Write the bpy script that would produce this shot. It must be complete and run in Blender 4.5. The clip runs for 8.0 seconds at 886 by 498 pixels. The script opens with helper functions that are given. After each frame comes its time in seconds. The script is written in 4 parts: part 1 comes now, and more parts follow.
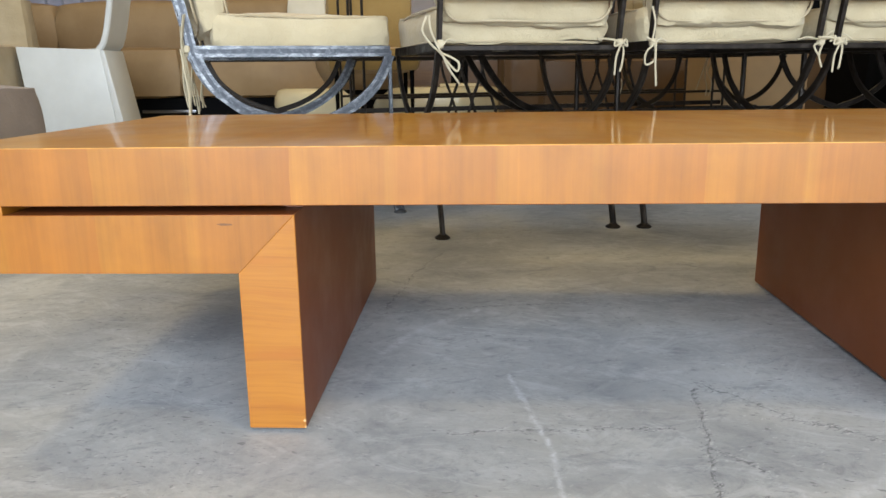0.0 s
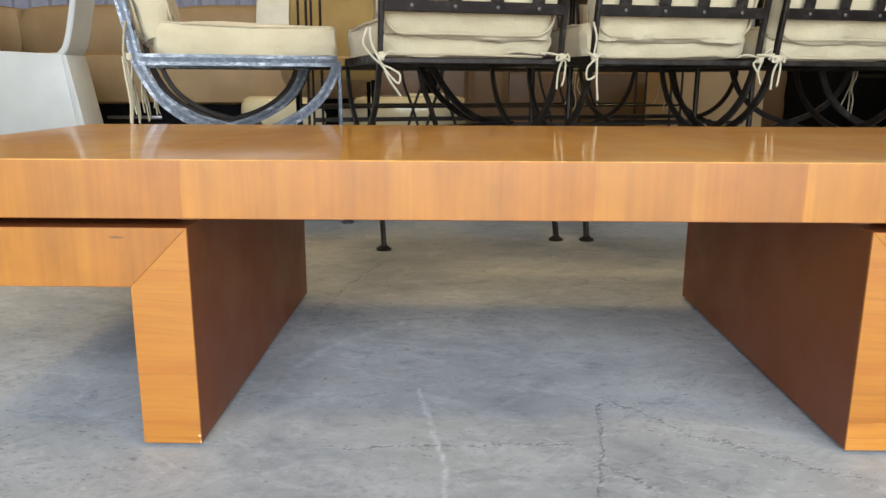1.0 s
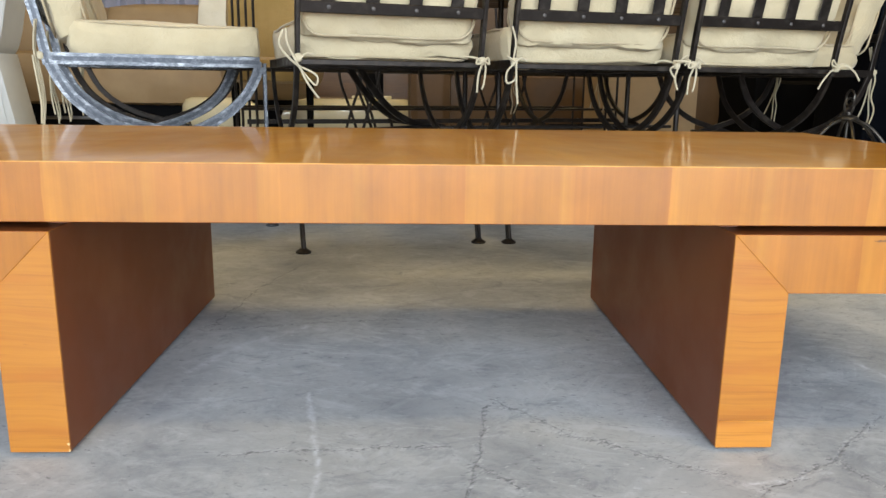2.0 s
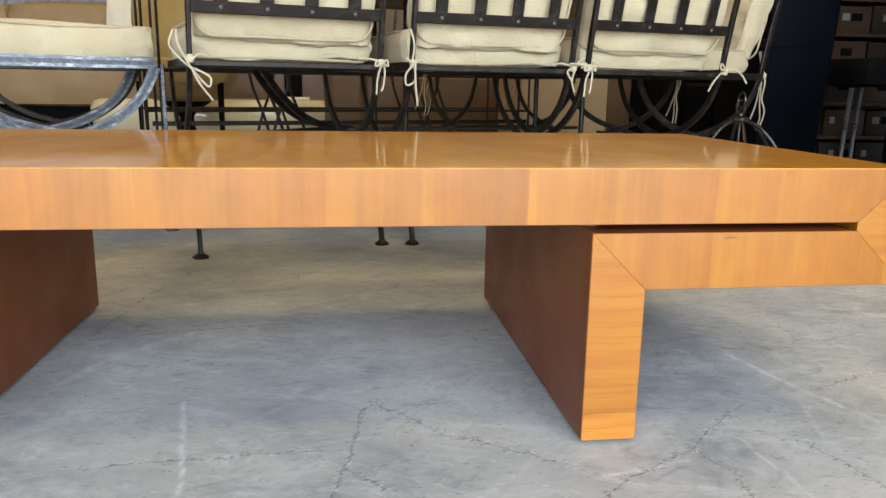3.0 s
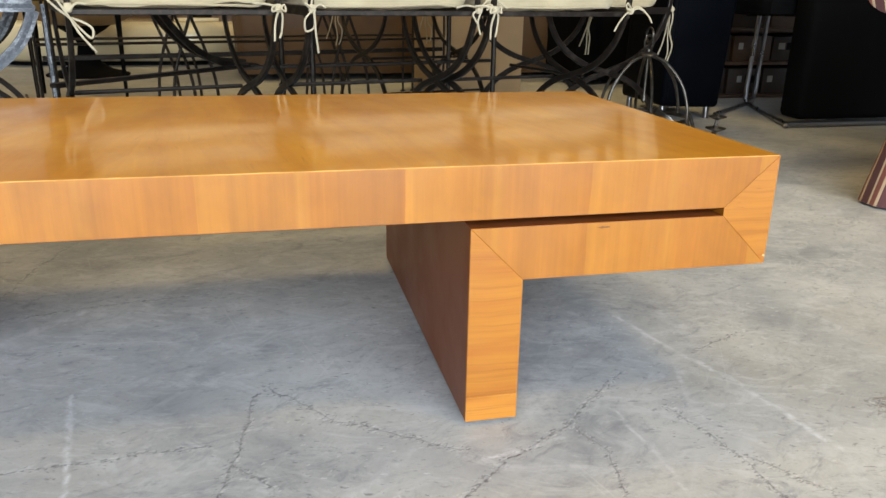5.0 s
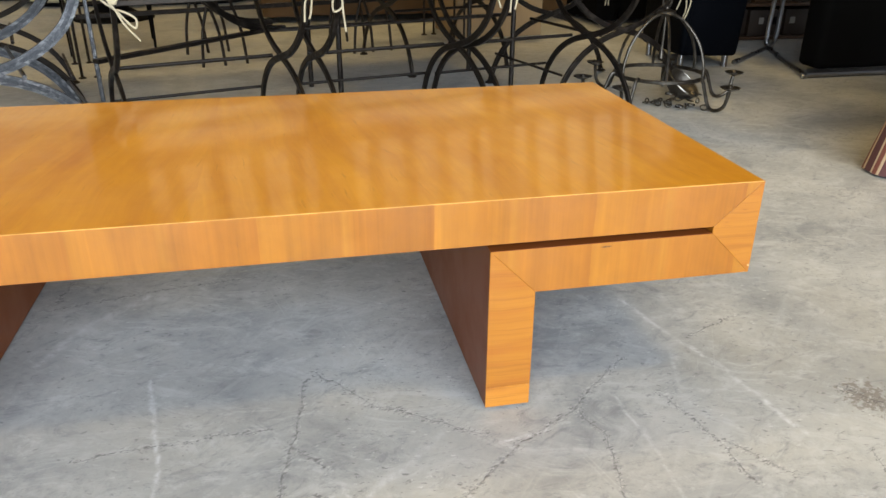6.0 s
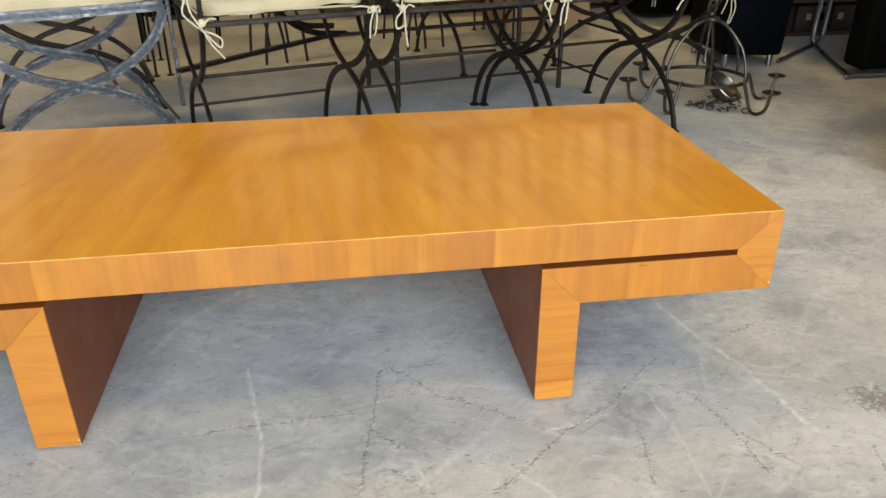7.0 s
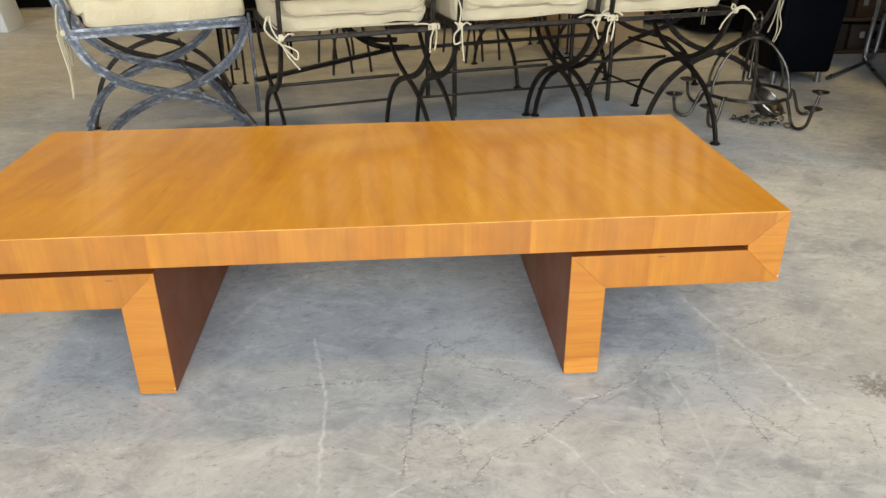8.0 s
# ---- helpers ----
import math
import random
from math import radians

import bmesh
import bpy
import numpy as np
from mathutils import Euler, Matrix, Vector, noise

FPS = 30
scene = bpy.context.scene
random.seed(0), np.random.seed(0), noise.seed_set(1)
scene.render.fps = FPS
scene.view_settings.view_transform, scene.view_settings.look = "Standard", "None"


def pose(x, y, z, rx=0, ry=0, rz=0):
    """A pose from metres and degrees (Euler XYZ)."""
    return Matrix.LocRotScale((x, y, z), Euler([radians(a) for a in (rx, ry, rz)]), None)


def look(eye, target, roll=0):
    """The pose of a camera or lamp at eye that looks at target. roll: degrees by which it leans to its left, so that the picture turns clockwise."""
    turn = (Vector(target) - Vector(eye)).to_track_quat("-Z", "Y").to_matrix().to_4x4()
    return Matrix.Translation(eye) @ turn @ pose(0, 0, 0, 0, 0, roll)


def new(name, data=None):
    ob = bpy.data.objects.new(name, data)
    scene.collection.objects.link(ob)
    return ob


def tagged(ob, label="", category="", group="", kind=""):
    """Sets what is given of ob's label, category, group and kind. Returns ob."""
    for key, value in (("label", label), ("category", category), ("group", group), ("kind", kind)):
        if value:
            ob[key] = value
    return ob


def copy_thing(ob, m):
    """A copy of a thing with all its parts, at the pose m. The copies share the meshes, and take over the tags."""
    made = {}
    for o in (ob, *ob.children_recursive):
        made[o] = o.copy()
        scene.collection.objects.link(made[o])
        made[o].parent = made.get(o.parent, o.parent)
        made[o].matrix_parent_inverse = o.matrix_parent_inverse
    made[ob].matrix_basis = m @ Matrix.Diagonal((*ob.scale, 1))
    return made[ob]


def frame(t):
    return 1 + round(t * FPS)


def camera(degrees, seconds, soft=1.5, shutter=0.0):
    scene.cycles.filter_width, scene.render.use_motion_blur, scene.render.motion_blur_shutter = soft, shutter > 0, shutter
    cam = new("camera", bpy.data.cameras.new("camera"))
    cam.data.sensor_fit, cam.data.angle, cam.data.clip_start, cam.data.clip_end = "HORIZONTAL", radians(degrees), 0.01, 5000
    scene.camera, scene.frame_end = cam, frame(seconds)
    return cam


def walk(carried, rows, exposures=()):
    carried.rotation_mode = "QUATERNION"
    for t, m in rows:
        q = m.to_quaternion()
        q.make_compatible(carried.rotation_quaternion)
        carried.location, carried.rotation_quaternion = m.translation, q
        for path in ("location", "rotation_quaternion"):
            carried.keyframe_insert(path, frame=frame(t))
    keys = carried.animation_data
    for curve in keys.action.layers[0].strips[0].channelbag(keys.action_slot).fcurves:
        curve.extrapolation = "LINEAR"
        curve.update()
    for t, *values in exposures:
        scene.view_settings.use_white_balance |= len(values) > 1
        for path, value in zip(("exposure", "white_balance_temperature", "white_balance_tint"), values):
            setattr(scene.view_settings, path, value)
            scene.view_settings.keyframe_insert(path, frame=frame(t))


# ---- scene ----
cam = camera(61.0, 8.0)
PATH = [
    (0, (0.006, 0.011, 0.413), (-0.083, 1.955, -0.048), -0.7),
    (0.5, (0.054, 0.011, 0.417), (-0.01, 1.959, -0.033), -0.2),
    (1, (0.099, 0.015, 0.42), (0.068, 1.966, -0.019), 0.2),
    (1.5, (0.147, 0.016, 0.42), (0.159, 1.968, -0.014), 0.5),
    (3, (0.267, 0.006, 0.424), (0.53, 1.942, -0.002), 0.9),
    (3.5, (0.294, -0.001, 0.426), (0.645, 1.92, -0.009), 0.8),
    (4, (0.31, 0.002, 0.435), (0.737, 1.9, -0.027), 0.8),
    (4.5, (0.325, 0.017, 0.468), (0.765, 1.889, -0.084), 0.8),
    (4.7, (0.327, 0.021, 0.484), (0.77, 1.882, -0.102), 0.9),
    (6, (0.3, -0.066, 0.691), (0.67, 1.709, -0.153), 0.3),
    (6.5, (0.265, -0.129, 0.767), (0.584, 1.637, -0.117), -0.1),
    (7, (0.244, -0.193, 0.822), (0.502, 1.575, -0.076), -0.3),
    (7.5, (0.242, -0.285, 0.856), (0.425, 1.492, -0.044), -0.6),
    (8, (0.238, -0.384, 0.869), (0.354, 1.412, -0.002), -0.6),
]
EXPOSURES = [(0, -0.20, 6500, 10), (1.5, -0.18, 6500, 10), (3, -0.11, 6500, 10), (4.5, -0.10, 6560, 9.5), (6, -0.12, 6800, 9.4), (8, -0.15, 6860, 9.6)]
walk(cam, [(t, look(eye, target, roll)) for t, eye, target, roll in PATH], EXPOSURES)

# ---- light ----
world = bpy.data.worlds.new("sky")
scene.world = world
world.use_nodes = True
sky = world.node_tree.nodes.new("ShaderNodeTexSky")
sky.sky_type, sky.sun_disc, sky.sun_elevation, sky.sun_rotation = "NISHITA", False, radians(40), radians(200)
world.node_tree.links.new(sky.outputs[0], world.node_tree.nodes["Background"].inputs[0])
world.node_tree.nodes["Background"].inputs[1].default_value = 0.1

ROOM = (-7.0, 7.0, -4.5, 9.0, 4.8)      # x0, x1, y0, y1, ceiling


def area_lamp(name, m, sx, sy, watts, colour):
    data = bpy.data.lights.new(name, "AREA")
    data.shape, data.size, data.size_y, data.energy, data.color = "RECTANGLE", sx, sy, watts, colour
    ob = new(name, data)
    ob.matrix_world = m
    return ob


# daylight of the open loading door behind the walk
area_lamp("door_daylight", look((0.5, -4.45, 2.15), (0.5, 1.0, 1.6)), 7.8, 4.0, 1190, (0.765, 0.882, 1.0))
# warm strip lights under the ceiling; the front right one is added to brighten the floor
for lx, ly, watts, long in ((-2.6, 2.2, 60, 0.7), (0.4, 2.6, 42, 0.8), (2.1, -0.6, 70, 1.5), (-3.2, 5.4, 42, 1.5), (2.2, 6.0, 92, 0.8)):
    area_lamp("ceiling_lamp", look((lx, ly, 4.5), (lx, ly + 0.001, 0)), long, 0.5, watts, (1.0, 0.735, 0.31))


# ---- materials ----
class Mat:
    """A node material with a small set of shorthands."""

    def __init__(self, name, base=(0.5, 0.5, 0.5), rough=0.5, metal=0.0):
        self.m = bpy.data.materials.new(name)
        self.m.use_nodes = True
        self.t = self.m.node_tree
        self.b = self.t.nodes["Principled BSDF"]
        self.b.inputs["Base Color"].default_value = (*base, 1)
        self.b.inputs["Roughness"].default_value = rough
        self.b.inputs["Metallic"].default_value = metal

    def n(self, kind, **kw):
        node = self.t.nodes.new(kind)
        for k, v in kw.items():
            if k == "operation":
                node.operation = v
            elif k == "data_type":
                node.data_type = v
            elif k == "blend_type":
                node.blend_type = v
            elif k == "feature":
                node.feature = v
            elif k == "interpolation_type":
                node.interpolation_type = v
        return node

    def link(self, a, b):
        self.t.links.new(a, b)

    def put(self, sock, v):
        if isinstance(v, bpy.types.NodeSocket):
            self.link(v, sock)
        elif isinstance(v, (tuple, list)) and len(v) == 3 and sock.type == "RGBA":
            sock.default_value = (*v, 1)
        else:
            sock.default_value = v

    def coord(self, scale=(1, 1, 1), rot=(0, 0, 0), kind="Object", offset=None):
        c = self.n("ShaderNodeTexCoord").outputs[kind]
        if any(rot):
            turn = self.n("ShaderNodeMapping")
            self.link(c, turn.inputs[0])
            turn.inputs["Rotation"].default_value = rot
            c = turn.outputs[0]
        mp = self.n("ShaderNodeMapping")
        self.link(c, mp.inputs[0])
        mp.inputs["Scale"].default_value = scale
        if offset is not None:
            self.put(mp.inputs["Location"], offset)
        return mp.outputs[0]

    def noise(self, vec, scale, detail=4, rough=0.55, distort=0.0):
        t = self.n("ShaderNodeTexNoise")
        self.link(vec, t.inputs["Vector"])
        t.inputs["Scale"].default_value, t.inputs["Detail"].default_value = scale, detail
        t.inputs["Roughness"].default_value, t.inputs["Distortion"].default_value = rough, distort
        return t.outputs[0]

    def voronoi(self, vec, scale, feature="F1", rand=1.0):
        t = self.n("ShaderNodeTexVoronoi", feature=feature)
        self.link(vec, t.inputs["Vector"])
        t.inputs["Scale"].default_value, t.inputs["Randomness"].default_value = scale, rand
        return t

    def math(self, op, a, b=0.0, c=0.0):
        t = self.n("ShaderNodeMath", operation=op)
        self.put(t.inputs[0], a), self.put(t.inputs[1], b), self.put(t.inputs[2], c)
        return t.outputs[0]

    def step(self, v, lo, hi, a=0.0, b=1.0):
        t = self.n("ShaderNodeMapRange", interpolation_type="SMOOTHSTEP")
        self.put(t.inputs[0], v)
        for i, x in enumerate((lo, hi, a, b)):
            self.put(t.inputs[1 + i], x)
        return t.outputs[0]

    def mix(self, k, a, b, mode="MIX"):
        t = self.n("ShaderNodeMix", data_type="RGBA", blend_type=mode)
        self.put(t.inputs[0], k), self.put(t.inputs[6], a), self.put(t.inputs[7], b)
        return t.outputs[2]

    def ramp(self, v, stops):
        t = self.n("ShaderNodeValToRGB")
        self.link(v, t.inputs[0])
        e = t.color_ramp.elements
        while len(e) < len(stops):
            e.new(0.5)
        for el, (p, c) in zip(e, stops):
            el.position, el.color = p, (*c, 1)
        return t.outputs[0]

    def bump(self, h, strength, dist=0.002):
        t = self.n("ShaderNodeBump")
        t.inputs["Strength"].default_value, t.inputs["Distance"].default_value = strength, dist
        self.link(h, t.inputs["Height"])
        self.link(t.outputs[0], self.b.inputs["Normal"])

    def colour(self, c):
        self.put(self.b.inputs["Base Color"], c)

    def rough(self, r):
        self.put(self.b.inputs["Roughness"], r)

    def random(self):
        return self.n("ShaderNodeObjectInfo").outputs["Random"]


def brown_wood(name, dark, light):
    """Brown wood with level grain."""
    m = Mat(name, rough=0.4)
    fine = m.noise(m.coord((3, 60, 60)), 3.0, 6, 0.6)
    figure = m.noise(m.coord((0.9, 9, 9)), 1.6, 2)
    tone = m.math("ADD", m.math("MULTIPLY", fine, 0.6), m.math("MULTIPLY", figure, 0.5))
    m.colour(m.ramp(tone, [(0.38, dark), (0.72, light)]))
    m.rough(m.step(figure, 0.3, 0.7, 0.34, 0.5))
    m.bump(fine, 0.06, 0.0006)
    return m.m


LIGHT, DARK = (0.42, 0.156, 0.0165), (0.295, 0.089, 0.0085)
CHIPS = ((0.944, 0.815, 0.194), (0.942, 0.815, 0.205), (0.936, 0.815, 0.194), (-0.194, 0.815, 0.008), (-0.195, 0.815, 0.016), (-0.261, 0.815, 0.004))
MARKS = ((0.7145, 0.815, 0.2550), (-0.272, 0.815, 0.2505))
LEAF, SEAM_AT = 0.2225, 0.0265      # width of a veneer leaf on the front edge, and the place of one seam


def blemishes(m, c, chips, marks):
    rag = m.noise(m.coord((190, 190, 190)), 1.0, 4, 0.7)
    for spots, tone, reach, squash in ((chips, (0.60, 0.40, 0.20), 0.0034, (1, 1, 1)), (marks, (0.13, 0.05, 0.015), 0.0046, (0.28, 1, 1.7))):
        for p in spots:
            d = m.n("ShaderNodeVectorMath", operation="DISTANCE")
            m.link(m.coord(squash), d.inputs[0])
            d.inputs[1].default_value = tuple(v * k for v, k in zip(p, squash))
            k = m.step(m.math("ADD", m.math("DIVIDE", d.outputs["Value"], reach), m.math("MULTIPLY", rag, 1.3)), 1.0, 1.25, 1.0, 0.0)
            c = m.mix(k, c, tone)
    return c


def satin(m, gloss, fine, relief, coat, coat_rough):
    smear = m.noise(m.coord((3, 3, 3)), 2.5, 4)
    m.rough(m.step(smear, 0.3, 0.7, gloss * 0.85, gloss * 1.2))
    if relief:
        m.bump(fine, relief, 0.0006)
    m.b.inputs["Coat Weight"].default_value, m.b.inputs["Coat Roughness"].default_value = coat, coat_rough


def shade(c, k):
    return tuple(v * k for v in c)


def slip_matched_edge():
    """Upright-grained cherry edge: leaves cut one after the other, so each shows the same run of tones from seam to seam."""
    m = Mat("cherry_edge_upright_grain", rough=0.36)
    sep = m.n("ShaderNodeSeparateXYZ")
    m.link(m.coord(), sep.inputs[0])
    drift = m.noise(m.coord((3.0, 1.0, 14.0)), 1.0, 2)
    x = m.math("ADD", sep.outputs[0], m.math("MULTIPLY", m.math("SUBTRACT", drift, 0.5), 0.006))
    at = m.math("DIVIDE", m.math("SUBTRACT", x, SEAM_AT), LEAF)
    phase = m.math("FRACT", at)
    c = m.ramp(phase, [(0.0, (0.460, 0.186, 0.0259)), (0.03, (0.495, 0.208, 0.0317)), (0.12, (0.449, 0.177, 0.0238)), (0.20, (0.460, 0.184, 0.0259)), (0.30, (0.409, 0.149, 0.0187)),
                       (0.36, (0.434, 0.168, 0.0230)), (0.455, (0.429, 0.163, 0.0245)), (0.475, (0.510, 0.221, 0.0418)), (0.50, (0.475, 0.196, 0.0353)), (0.54, (0.409, 0.147, 0.0259)),
                       (0.66, (0.394, 0.137, 0.0245)), (0.72, (0.409, 0.145, 0.0245)), (0.84, (0.379, 0.130, 0.0202)), (0.90, (0.394, 0.140, 0.0209)), (0.955, (0.360, 0.121, 0.0165)), (0.985, (0.315, 0.098, 0.0130))])
    c = m.mix(m.step(m.noise(m.coord((5, 1, 1)), 1.0, 2), 0.35, 0.65, 0.42, 0.66), c, (0.435, 0.163, 0.0235))
    # each leaf a little lighter or darker than the next
    leaf = m.n("ShaderNodeTexWhiteNoise")
    m.link(m.math("FLOOR", at), leaf.inputs["Vector"])
    fine = m.noise(m.coord((170, 60, 5)), 1.0, 5, 0.6)
    lines = m.noise(m.coord((420, 60, 3)), 1.0, 3, 0.6)
    cloud = m.noise(m.coord((24, 10, 17)), 1.0, 4, 0.6, 0.4)
    bands = m.noise(m.coord((48, 0, 1.5)), 1.0, 4, 0.65)
    level = m.math("ADD", 0.70, m.math("MULTIPLY", leaf.outputs["Value"], 0.06))
    level = m.math("ADD", level, m.math("MULTIPLY", m.math("SUBTRACT", fine, 0.5), 0.26))
    level = m.math("ADD", level, m.math("MULTIPLY", m.math("SUBTRACT", lines, 0.5), 0.10))
    level = m.math("ADD", level, m.math("MULTIPLY", m.math("SUBTRACT", cloud, 0.5), 0.34))
    level = m.math("ADD", level, m.math("MULTIPLY", m.math("SUBTRACT", bands, 0.5), 0.42))
    grey = m.n("ShaderNodeCombineColor")
    for k in range(3):
        m.link(level, grey.inputs[k])
    c = m.mix(1.0, c, grey.outputs[0], "MULTIPLY")
    c = m.mix(1.0, c, (0.958, 0.900, 0.54), "MULTIPLY")
    # short dark gum streaks along the grain
    gum = m.math("MULTIPLY", m.step(m.noise(m.coord((260, 60, 22), offset=(4, 0, 1)), 1.0, 2), 0.66, 0.74), m.step(m.noise(m.coord((9, 9, 9)), 1.0, 2), 0.5, 0.62))
    c = m.mix(m.math("MULTIPLY", gum, 0.32), c, (0.20, 0.062, 0.012))
    m.colour(blemishes(m, c, CHIPS, MARKS))
    satin(m, 0.36, fine, 0.05, 0.06, 0.12)
    return m.m


def level_edge(name, pale, dark_share):
    """Level-grained cherry edge of the legs: thin wavering year lines over a soft honey ground."""
    m = Mat(name, rough=0.36)
    warp = m.noise(m.coord((11, 5, 16)), 1.0, 2)
    lift = m.n("ShaderNodeCombineXYZ")
    m.link(m.math("MULTIPLY", m.math("SUBTRACT", warp, 0.5), 0.011), lift.inputs[2])
    add = m.n("ShaderNodeVectorMath", operation="ADD")
    m.link(m.coord((1, 1, 1), (0, radians(-1.5), 0)), add.inputs[0]), m.link(lift.outputs[0], add.inputs[1])

    def along(scale, n, detail, rough=0.55):
        mp = m.n("ShaderNodeMapping")
        m.link(add.outputs[0], mp.inputs[0])
        mp.inputs["Scale"].default_value = scale
        return m.noise(mp.outputs[0], n, detail, rough)

    soft = along((4, 4, 46), 1.0, 4)
    fine = along((9, 9, 330), 1.0, 4, 0.6)
    c = m.ramp(soft, [(0.25, shade(DARK, 1.06)), (0.5, pale), (0.75, shade(LIGHT, 0.90))])
    c = m.mix(m.step(fine, 0.35, 0.75, 0.0, dark_share), c, shade(DARK, 0.80))
    years = m.step(along((3.0, 4, 330), 1.0, 2), 0.575, 0.63)
    c = m.mix(m.math("MULTIPLY", years, m.step(along((8, 4, 9), 1.3, 2), 0.36, 0.6, 0.08, 0.34)), c, shade(DARK, 0.62))
    gum = m.step(along((40, 10, 260), 1.0, 2), 0.70, 0.76)
    c = m.mix(m.math("MULTIPLY", gum, 0.45), c, (0.16, 0.045, 0.010))
    m.colour(blemishes(m, c, CHIPS, ()))
    satin(m, 0.36, fine, 0.05, 0.06, 0.12)
    return m.m


def top_veneer():
    """The polished top: two halves matched like an open book, the grain running out to both sides."""
    m = Mat("cherry_top", rough=0.36)
    sep = m.n("ShaderNodeSeparateXYZ")
    m.link(m.coord(), sep.inputs[0])
    sway = m.noise(m.coord((3.2, 2.1, 1)), 1.0, 3)
    out = m.math("ADD", m.math("ABSOLUTE", m.math("SUBTRACT", sep.outputs[0], 0.17)), m.math("MULTIPLY", sep.outputs[1], 0.13))
    out = m.math("ADD", out, m.math("MULTIPLY", m.math("SUBTRACT", sway, 0.5), 0.10))
    at = m.n("ShaderNodeCombineXYZ")
    m.link(out, at.inputs[0]), m.link(sep.outputs[1], at.inputs[1])
    m.link(m.math("SIGN", m.math("SUBTRACT", sep.outputs[0], 0.17)), at.inputs[2])

    def along(scale, detail, rough=0.55):
        mp = m.n("ShaderNodeMapping")
        m.link(at.outputs[0], mp.inputs[0])
        mp.inputs["Scale"].default_value = scale
        return m.noise(mp.outputs[0], 1.0, detail, rough)

    broad = along((9, 1.1, 0.3), 3)
    mid = along((34, 2.2, 0.5), 4, 0.6)
    fine = along((210, 6, 1), 4, 0.6)
    mottle = m.noise(m.coord((16, 7, 1)), 1.0, 4, 0.62, 0.8)
    tone = m.math("ADD", m.math("MULTIPLY", broad, 0.50), m.math("MULTIPLY", mid, 0.47))
    tone = m.math("ADD", tone, m.math("MULTIPLY", m.math("SUBTRACT", fine, 0.5), 0.15))
    tone = m.math("ADD", tone, m.math("MULTIPLY", m.math("SUBTRACT", mottle, 0.5), 0.36))
    c = m.ramp(tone, [(0.30, TOP_DARK), (0.48, tuple((a + b) / 2 for a, b in zip(TOP_LIGHT, TOP_DARK))), (0.66, TOP_LIGHT)])
    flecks = m.math("MULTIPLY", m.step(along((130, 11, 1), 2), 0.63, 0.72), m.step(mottle, 0.42, 0.6))
    c = m.mix(m.math("MULTIPLY", flecks, 0.42), c, shade(TOP_DARK, 0.55))
    m.colour(c)
    satin(m, 0.36, fine, 0.0, 0.80, 0.07)
    m.b.inputs["Coat IOR"].default_value = 1.14
    # the lacquer's slow unevenness
    wave = m.n("ShaderNodeBump")
    wave.inputs["Strength"].default_value, wave.inputs["Distance"].default_value = 0.10, 0.004
    m.link(m.math("ADD", m.noise(m.coord((6, 6, 6)), 1.0, 2), m.math("MULTIPLY", m.noise(m.coord((28, 28, 28)), 1.0, 2), 0.22)), wave.inputs["Height"])
    m.link(wave.outputs[0], m.b.inputs["Normal"]), m.link(wave.outputs[0], m.b.inputs["Coat Normal"])
    return m.m


def inner_brown():
    """Even red-brown, darker than the cherry edges, on the slab legs' inner faces."""
    m = Mat("red_brown_inner_face", rough=0.5)
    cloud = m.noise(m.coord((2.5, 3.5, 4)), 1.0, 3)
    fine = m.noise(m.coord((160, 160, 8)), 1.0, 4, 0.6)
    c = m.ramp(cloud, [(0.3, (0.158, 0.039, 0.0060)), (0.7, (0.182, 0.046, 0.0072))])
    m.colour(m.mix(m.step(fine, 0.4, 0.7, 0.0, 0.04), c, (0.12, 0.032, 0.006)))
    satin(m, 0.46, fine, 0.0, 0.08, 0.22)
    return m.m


TOP_LIGHT, TOP_DARK = (0.60, 0.266, 0.014), (0.425, 0.153, 0.006)
M_EDGE_TOP = slip_matched_edge()
M_EDGE_LEG = level_edge("cherry_edge_level_grain", (0.352, 0.128, 0.0120), 0.34)
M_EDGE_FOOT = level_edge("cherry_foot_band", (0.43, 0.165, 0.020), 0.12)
M_TOP = top_veneer()
M_INNER = inner_brown()


